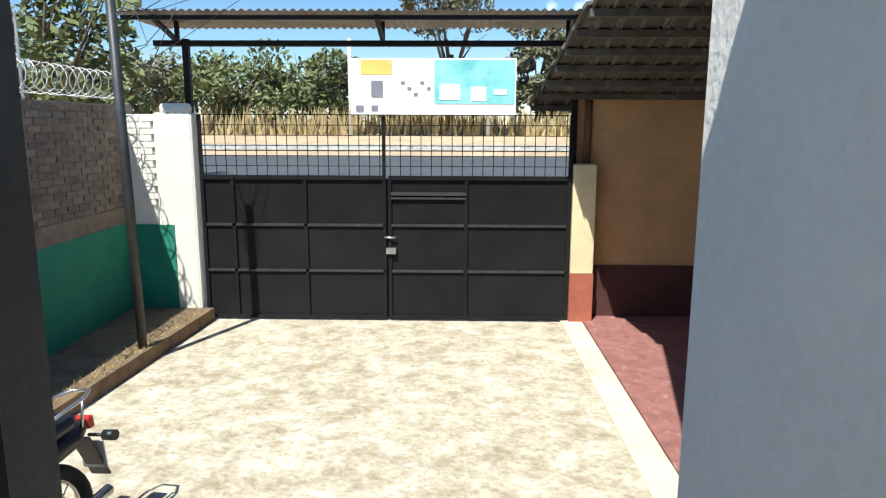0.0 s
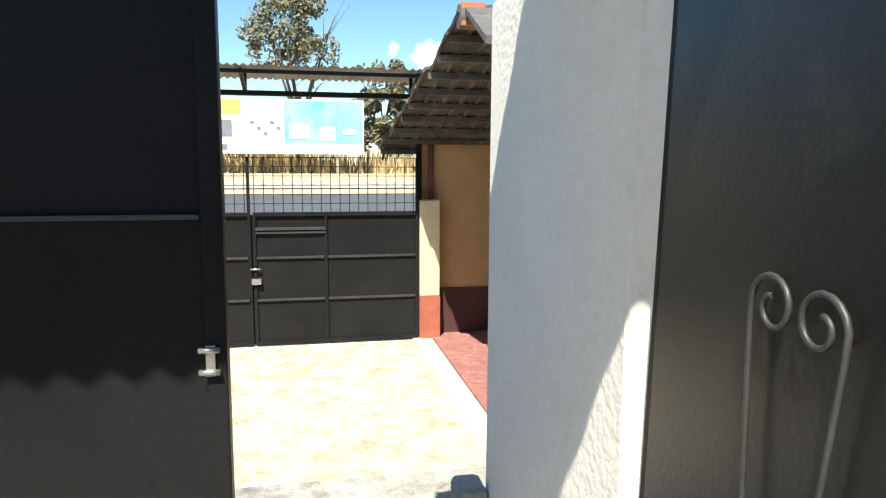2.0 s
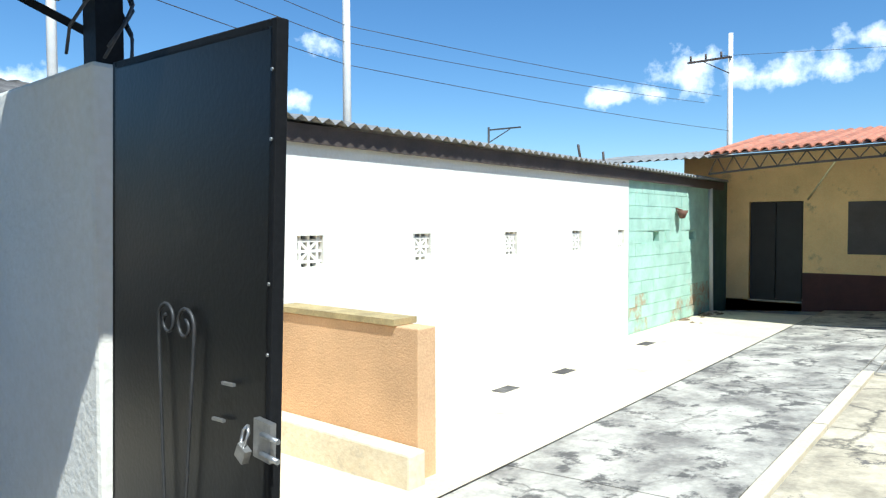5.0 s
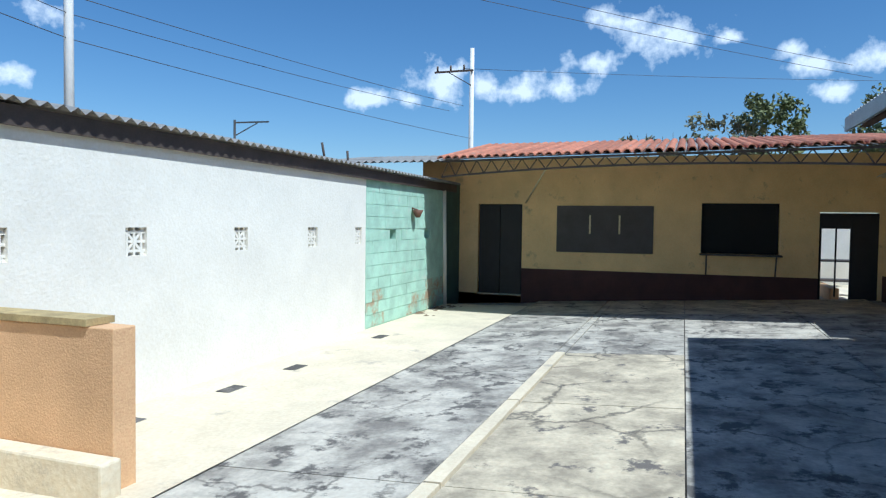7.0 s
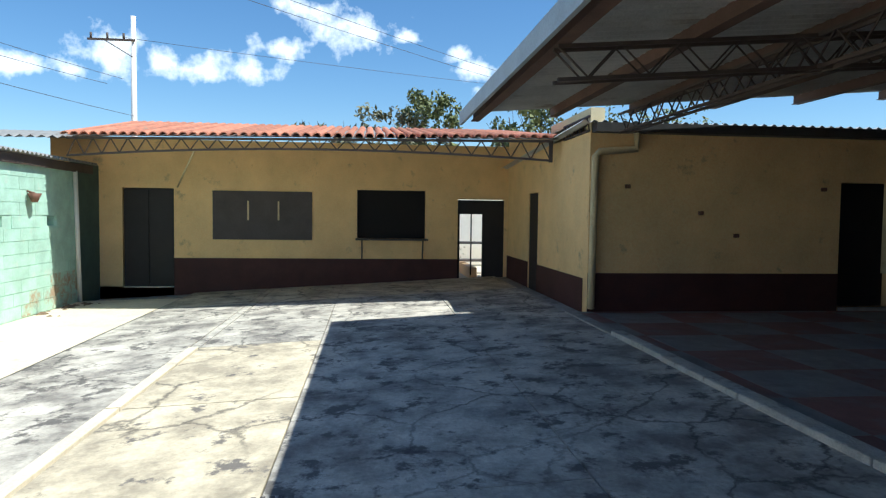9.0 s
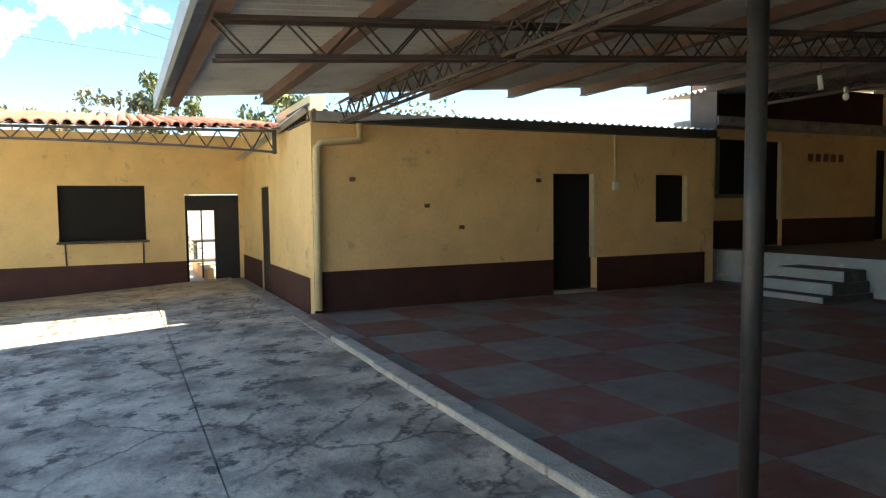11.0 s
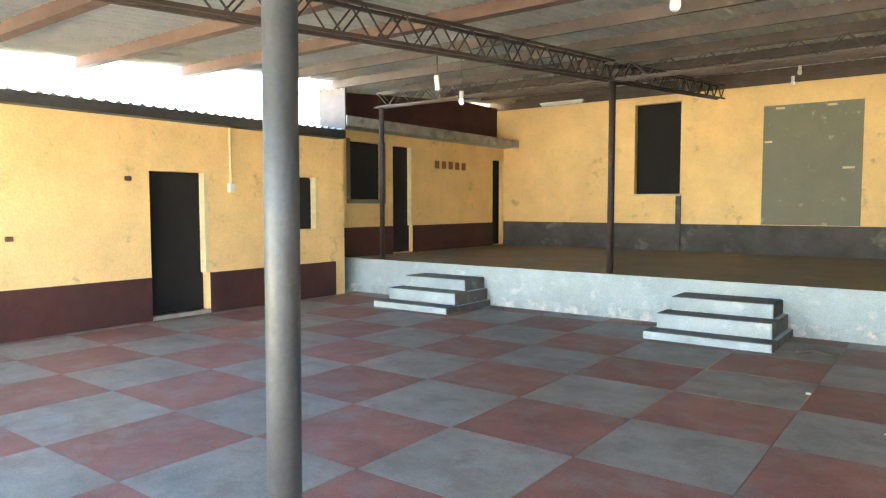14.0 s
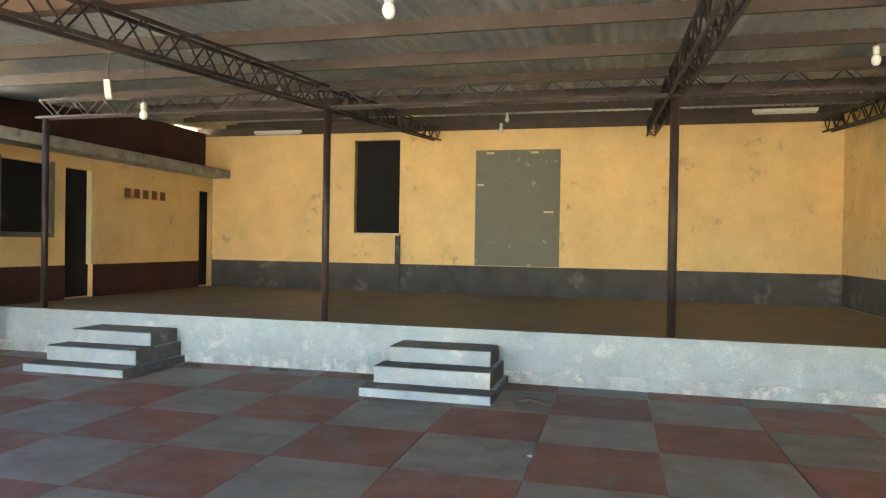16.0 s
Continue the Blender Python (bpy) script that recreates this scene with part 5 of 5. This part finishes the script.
def tree(x, y, z0, h, r, leaf, seed, gaps=0.35, n=2600, size=0.13, crown_low=0.3):
    rg = random.Random(seed)
    t = thing("tree", "broad leafy tree with an uneven green crown" if leaf is M_LEAF else "dry thin-leaved tree with visible limbs", "tree", "trees beyond the wall")
    bm = B()
    rod(bm, (x, y, z0), (x + rg.uniform(-.3, .3), y, z0 + h * 0.45), r * 0.07 + 0.05, 8, r * 0.045 + 0.03)
    ends = []
    for i in range(9):
        a = i * 0.7 + rg.uniform(-0.3, 0.3)
        e = Vector((x + math.cos(a) * r * rg.uniform(0.4, 0.85), y + math.sin(a) * r * rg.uniform(0.4, 0.85), z0 + h * rg.uniform(0.5, 0.95)))
        rod(bm, (x, y, z0 + h * rg.uniform(0.2, 0.45)), e, 0.03 * r + 0.02, 6, 0.02)
        ends.append(e)
        for k in range(3):
            e2 = e + Vector((rg.uniform(-1, 1), rg.uniform(-1, 1), rg.uniform(-0.4, 0.8))) * r * 0.35
            rod(bm, e.lerp(Vector((x, y, z0 + h * 0.4)), 0.3), e2, 0.02, 5, 0.008)
            ends.append(e2)
    part("trunk", bm, M_BARK, t)
    verts, faces = [], []
    clumps = []
    for _ in range(38):
        a, u = rg.uniform(0, 6.28), rg.random() ** 0.5
        zz = rg.uniform(crown_low, 1.0)
        rr = r * u * math.sqrt(max(0.06, 1 - ((zz - 0.6) / 0.48) ** 2))
        clumps.append((Vector((x + rr * math.cos(a), y + rr * math.sin(a), z0 + h * zz)), r * rg.uniform(0.12, 0.30)))
    for _ in range(n):
        c, cr = rg.choice(clumps)
        d = Vector((rg.gauss(0, 1), rg.gauss(0, 1), rg.gauss(0, 0.8))).normalized() * cr * rg.uniform(0.5, 1.1)
        p = c + d
        u = Vector((rg.uniform(-1, 1), rg.uniform(-1, 1), rg.uniform(-1, 1))).normalized()
        w = u.orthogonal().normalized()
        s = size * rg.uniform(0.6, 1.4)
        k = len(verts)
        verts += [p - u * s, p + w * s * 0.5, p + u * s, p - w * s * 0.5]
        faces.append((k, k + 1, k + 2, k + 3))
    me = bpy.data.meshes.new("crown")
    me.from_pydata(verts, [], faces)
    me.materials.append(leaf)
    o = new("crown", me)
    o.parent = t


TREES = [(-9.5, 30, 1.0, 3.3, 3.2, 0), (-14, 31, 1.0, 3.0, 3.2, 1), (-6.4, 31.5, 1.0, 3.2, 2.6, 0), (-2.8, 33, 1.0, 2.4, 2.6, 0), (-19, 31, 1.0, 2.8, 4.2, 0), (-26, 34, 1.0, 3.5, 5, 1),
         (3.4, 30, 1.0, 4.6, 1.7, 1), (5.2, 29.5, 1.0, 3.0, 2.0, 0), (-0.4, 36, 1.0, 8.6, 2.8, 1), (8.5, 32, 1.0, 5, 3.5, 0), (13, 33, 1.0, 5, 3.5, 0),
         (32, -1.2, -1.5, 7.2, 2.0, 1), (33, -4.3, -1.5, 8.0, 2.2, 1), (34, -6.2, -1.5, 8.8, 1.8, 0), (33, -11.0, -1.5, 8.6, 2.0, 0), (40, -20, -1.5, 9, 5, 0)]
for i, (x, y, z, h, r, k) in enumerate(TREES):
    tree(x, y, z, h, r, M_LEAF2 if k else M_LEAF, 40 + i, n=4200 if y > 20 else 2200, size=0.13, crown_low=0.62 if h > 8 else 0.25)
tree(-8.2, 13.5, -0.2, 4.6, 2.0, M_LEAF, 90, n=3000, size=0.11)
# dry undergrowth along the verge
bm = B()
for _ in range(3500):
    p = Vector((rng.uniform(-22, 16), rng.uniform(27.3, 29.5), 0.9))
    h = rng.uniform(0.3, 1.3)
    s = Vector((rng.uniform(-1, 1), rng.uniform(-0.3, 0.3), 0)).normalized() * 0.06
    d = Vector((rng.uniform(-0.3, 0.3), rng.uniform(-0.3, 0.3), h))
    bm.faces.new([bm.verts.new(q) for q in (p - s, p + s, p + d)])
tagged(obj("undergrowth", bm, M_GRASS), "dry yellow undergrowth along the road verge", "undergrowth", kind="stuff")

# street lamp and loose stakes showing above the shed roof
s = thing("street_lamp", "grey street lamp with a short braced arm", "lamp")
part("pole", rod(B(), (19.3, 12.0, -1.4), (19.3, 12.0, 4.95), 0.05, 10, 0.04), M_PIPE, s)
bm = B()
bar(bm, (19.3, 12.0, 4.85), (20.0, 11.1, 4.95), 0.05, 0.05)
bar(bm, (19.3, 12.0, 4.4), (19.75, 11.4, 4.88), 0.035, 0.035)
part("arm", bm, M_PIPE, s)
for a, b in (((13.98, 5.5, 2.86), (13.8, 5.5, 3.36)), ((15.15, 5.5, 2.86), (15.08, 5.5, 3.3))):
    s = thing("roof_stake", "short dark steel stake standing out of the shed roof", "stake", "stakes on the shed roof")
    part("shaft", rod(B(), a, b, 0.03, 6), M_TRUSS, s)

# razor wire on the brick wall, and the pole in front of it
s = thing("razor_wire", "coil of galvanised razor wire along the wall top", "razor wire")
bm = B()
pts = [(-4.47 + 0.17 * math.cos(i * 0.5), 5.0 + i * 0.0145 * 1.0, 1.86 + 0.17 * math.sin(i * 0.5)) for i in range(0, 265)]
tube(bm, pts, 0.008, 4)
part("coil", bm, M_RAZOR, s)
bm = B()
for z in (1.72, 1.95, 2.2, 2.45):
    rod(bm, (-4.47, 4.5, z), (-4.47, 9.0, z + 0.05), 0.004, 4)
rod(bm, (-4.47, 7.0, 1.6), (-4.47, 7.0, 2.5), 0.015, 5)
part("strand", bm, M_RAZOR, s)
s = thing("leaning_pole", "grey galvanised pole standing in the soil bed by the brick wall", "pole")
bm = B()
rod(bm, (-3.48, 7.1, -1.12), (-3.55, 7.12, 3.2), 0.05, 12)
part("pipe", bm, M_PIPE, s)
for k in range(7):
    p0 = Vector((-3.53, 7.12, 2.0 + 0.1 * k))
    part("loose_wire", tube(B(), [p0, p0 + Vector((rng.uniform(-0.3, 0.3), rng.uniform(0, 0.6), rng.uniform(-0.3, 0.4))), p0 + Vector((rng.uniform(-0.2, 1.0), rng.uniform(0.5, 1.2), rng.uniform(0.2, 0.9)))], 0.005, 4), M_WIRE, s)

# motorcycle parked in the yard
mc = thing("motorcycle", "parked black motorcycle with a chrome rack and red tail lamp", "motorcycle")


def torus(bm, c, R, r, axis_x=True, n=28, m=8):
    rings = []
    for i in range(n):
        a = 6.28319 * i / n
        ring = []
        for k in range(m):
            b = 6.28319 * k / m
            q = R + r * math.cos(b)
            ring.append(bm.verts.new(Vector(c) + Vector((r * math.sin(b), q * math.cos(a), q * math.sin(a)))))
        rings.append(ring)
    for i in range(n):
        for k in range(m):
            bm.faces.new((rings[i][k], rings[(i + 1) % n][k], rings[(i + 1) % n][(k + 1) % m], rings[i][(k + 1) % m])).smooth = True
    return bm


for name, y in (("rear_wheel", 0.0), ("front_wheel", -1.28)):
    w = part(name, rod(B(), (-0.05, y, 0.3), (0.05, y, 0.3), 0.06, 12), M_CHROME, mc)
    part("tyre", torus(B(), (0, y, 0.3), 0.25, 0.05), M_RUBBER, w)
    bm = torus(B(), (0, y, 0.3), 0.205, 0.015)
    for k in range(9):
        a = k * 0.698
        rod(bm, (0, y, 0.3), (0, y + 0.2 * math.cos(a), 0.3 + 0.2 * math.sin(a)), 0.005, 4)
    part("rim", bm, M_CHROME, w)


def loft(bm, secs, n=12):
    rings = []
    for y, z, w, h in secs:
        rings.append([bm.verts.new((w * math.copysign(abs(math.cos(6.28319 * i / n)) ** 0.7, math.cos(6.28319 * i / n)), y, z + h * math.sin(6.28319 * i / n))) for i in range(n)])
    for a, b in zip(rings[:-1], rings[1:]):
        for i in range(n):
            bm.faces.new((a[i], a[(i + 1) % n], b[(i + 1) % n], b[i])).smooth = True
    bm.faces.new(rings[0][::-1])
    bm.faces.new(rings[-1])
    return bm


part("seat", loft(B(), [(0.22, 0.83, 0.08, 0.03), (0.15, 0.82, 0.13, 0.06), (-0.2, 0.79, 0.14, 0.06), (-0.5, 0.76, 0.11, 0.05), (-0.6, 0.78, 0.08, 0.04)]), M_BLACK, mc)
part("tank", loft(B(), [(-0.55, 0.78, 0.07, 0.06), (-0.68, 0.84, 0.13, 0.12), (-0.95, 0.86, 0.14, 0.13), (-1.08, 0.82, 0.06, 0.07)]), M_BLACK, mc)
part("tail_cowl", loft(B(), [(0.34, 0.74, 0.05, 0.03), (0.2, 0.70, 0.11, 0.07), (-0.2, 0.66, 0.13, 0.09), (-0.45, 0.6, 0.1, 0.1)]), M_BLACK, mc)
part("engine", loft(B(), [(-0.4, 0.38, 0.08, 0.1), (-0.5, 0.4, 0.14, 0.16), (-0.8, 0.42, 0.13, 0.16), (-0.92, 0.44, 0.07, 0.08)]), M_PIPE, mc)
bm = B()
tube(bm, [(0.11, -0.1, 0.88), (0.11, 0.28, 0.93), (0.06, 0.38, 0.94), (-0.06, 0.38, 0.94), (-0.11, 0.28, 0.93), (-0.11, -0.1, 0.88)], 0.011, 8)
tube(bm, [(0.08, 0.3, 0.93), (0.08, 0.25, 0.75)], 0.01, 6)
part("rack", bm, M_CHROME, mc, "bent chrome rack")
bm = B()
box(bm, -0.06, 0.33, 0.70, 0.06, 0.38, 0.78)
part("tail_lamp", bm, M_REDPLASTIC, mc, "red tail lamp", bevel=0.012)
for sx in (-1, 1):
    bm = B()
    rod(bm, (sx * 0.07, 0.3, 0.68), (sx * 0.2, 0.32, 0.67), 0.012, 6)
    rod(bm, (sx * 0.17, 0.32, 0.67), (sx * 0.25, 0.32, 0.67), 0.035, 8)
    part("indicator", bm, M_BLACK, mc)
bm = B()
box(bm, -0.09, 0.38, 0.42, 0.09, 0.39, 0.60)
part("number_plate", bm, M_LAMP, mc, "blank pale number plate")
bm = B()
bar(bm, (0, 0.3, 0.66), (0, 0.42, 0.36), 0.14, 0.015)
part("mudguard", bm, M_BLACK, mc)
bm = B()
tube(bm, [(-0.36, -0.92, 1.0), (-0.2, -1.04, 1.04), (0.2, -1.04, 1.04), (0.36, -0.92, 1.0)], 0.013, 8)
for sx in (-1, 1):
    tube(bm, [(sx * 0.09, -1.05, 0.98), (sx * 0.08, -1.28, 0.3)], 0.022, 8)
    tube(bm, [(sx * 0.09, 0.0, 0.3), (sx * 0.08, -0.45, 0.45)], 0.018, 8)
    tube(bm, [(sx * 0.12, 0.0, 0.33), (sx * 0.11, -0.1, 0.66)], 0.02, 8)
part("frame", bm, M_CHROME, mc)
bm = B()
tube(bm, [(0.13, -0.5, 0.25), (0.15, 0.3, 0.32)], 0.035, 10)
part("exhaust", bm, M_CHROME, mc)
mc.matrix_world = pose(-2.33, 3.52, -1.2, 0, -6, -12)

# ---- small things on the floors ----
def lump(name, label, cat, x, y, z, r, material, group=""):
    s = thing(name, label, cat, group)
    bm = B()
    bmesh.ops.create_icosphere(bm, subdivisions=1, radius=1, matrix=Matrix.Translation((x, y, z + r * 0.35)) @ Matrix.Diagonal((r, r * 0.8, r * 0.5, 1)))
    part("body", bm, material, s)


for x, y, r in ((2.41, -12.05, 0.025), (1.8, -11.23, 0.02), (1.7, -11.2, 0.018)):
    lump("paper_scrap", "small pale scrap of litter on the floor", "litter", x, y, 0.0, r, M_LAMP, "litter on the floor")
s = thing("broken_branch", "short dark broken branch lying by the steps", "branch")
part("stick", tube(B(), [(2.78, -13.75, 0.02), (2.62, -13.8, 0.05), (2.45, -13.72, 0.03), (2.4, -13.82, 0.02)], 0.018, 6), M_BARK, s)
for x, y in ((6.0, -14.6), (7.2, -14.55), (8.9, -14.3), (4.8, -14.6)):
    s = thing("dead_twig", "dark dry twig on the floor by the stage", "twig", "twigs by the stage")
    part("stick", tube(B(), [(x, y, 0.012), (x - 0.12, y + 0.04, 0.03), (x - 0.25, y, 0.012)], 0.012, 5), M_BARK, s)
for x, y, w in ((4.75, 2.45, 0.28), (6.2, 2.35, 0.34), (7.5, 2.3, 0.34), (10.2, 2.3, 0.36)):
    s = thing("drain_cover", "small rusty drain cover set in the cement apron", "drain", "drain covers along the white wall")
    z = slope(0.86) + 0.004 + (y - 0.86) * (-0.47 - slope(0.86) - 0.004) / 2.09
    part("plate", box(B(), x - w / 2, y - 0.09, z - 0.02, x + w / 2, y + 0.09, z + 0.006), M_OLDTILE, s)
s = thing("floor_grate", "rusty bar grate over a drain in the concrete", "grate")
for k in range(6):
    y = -2.80 + 0.055 * k
    part("bar", box(B(), 3.85, y, slope(y) + 0.0, 4.1, y + 0.03, slope(y) + 0.02), M_OLDTILE, s)
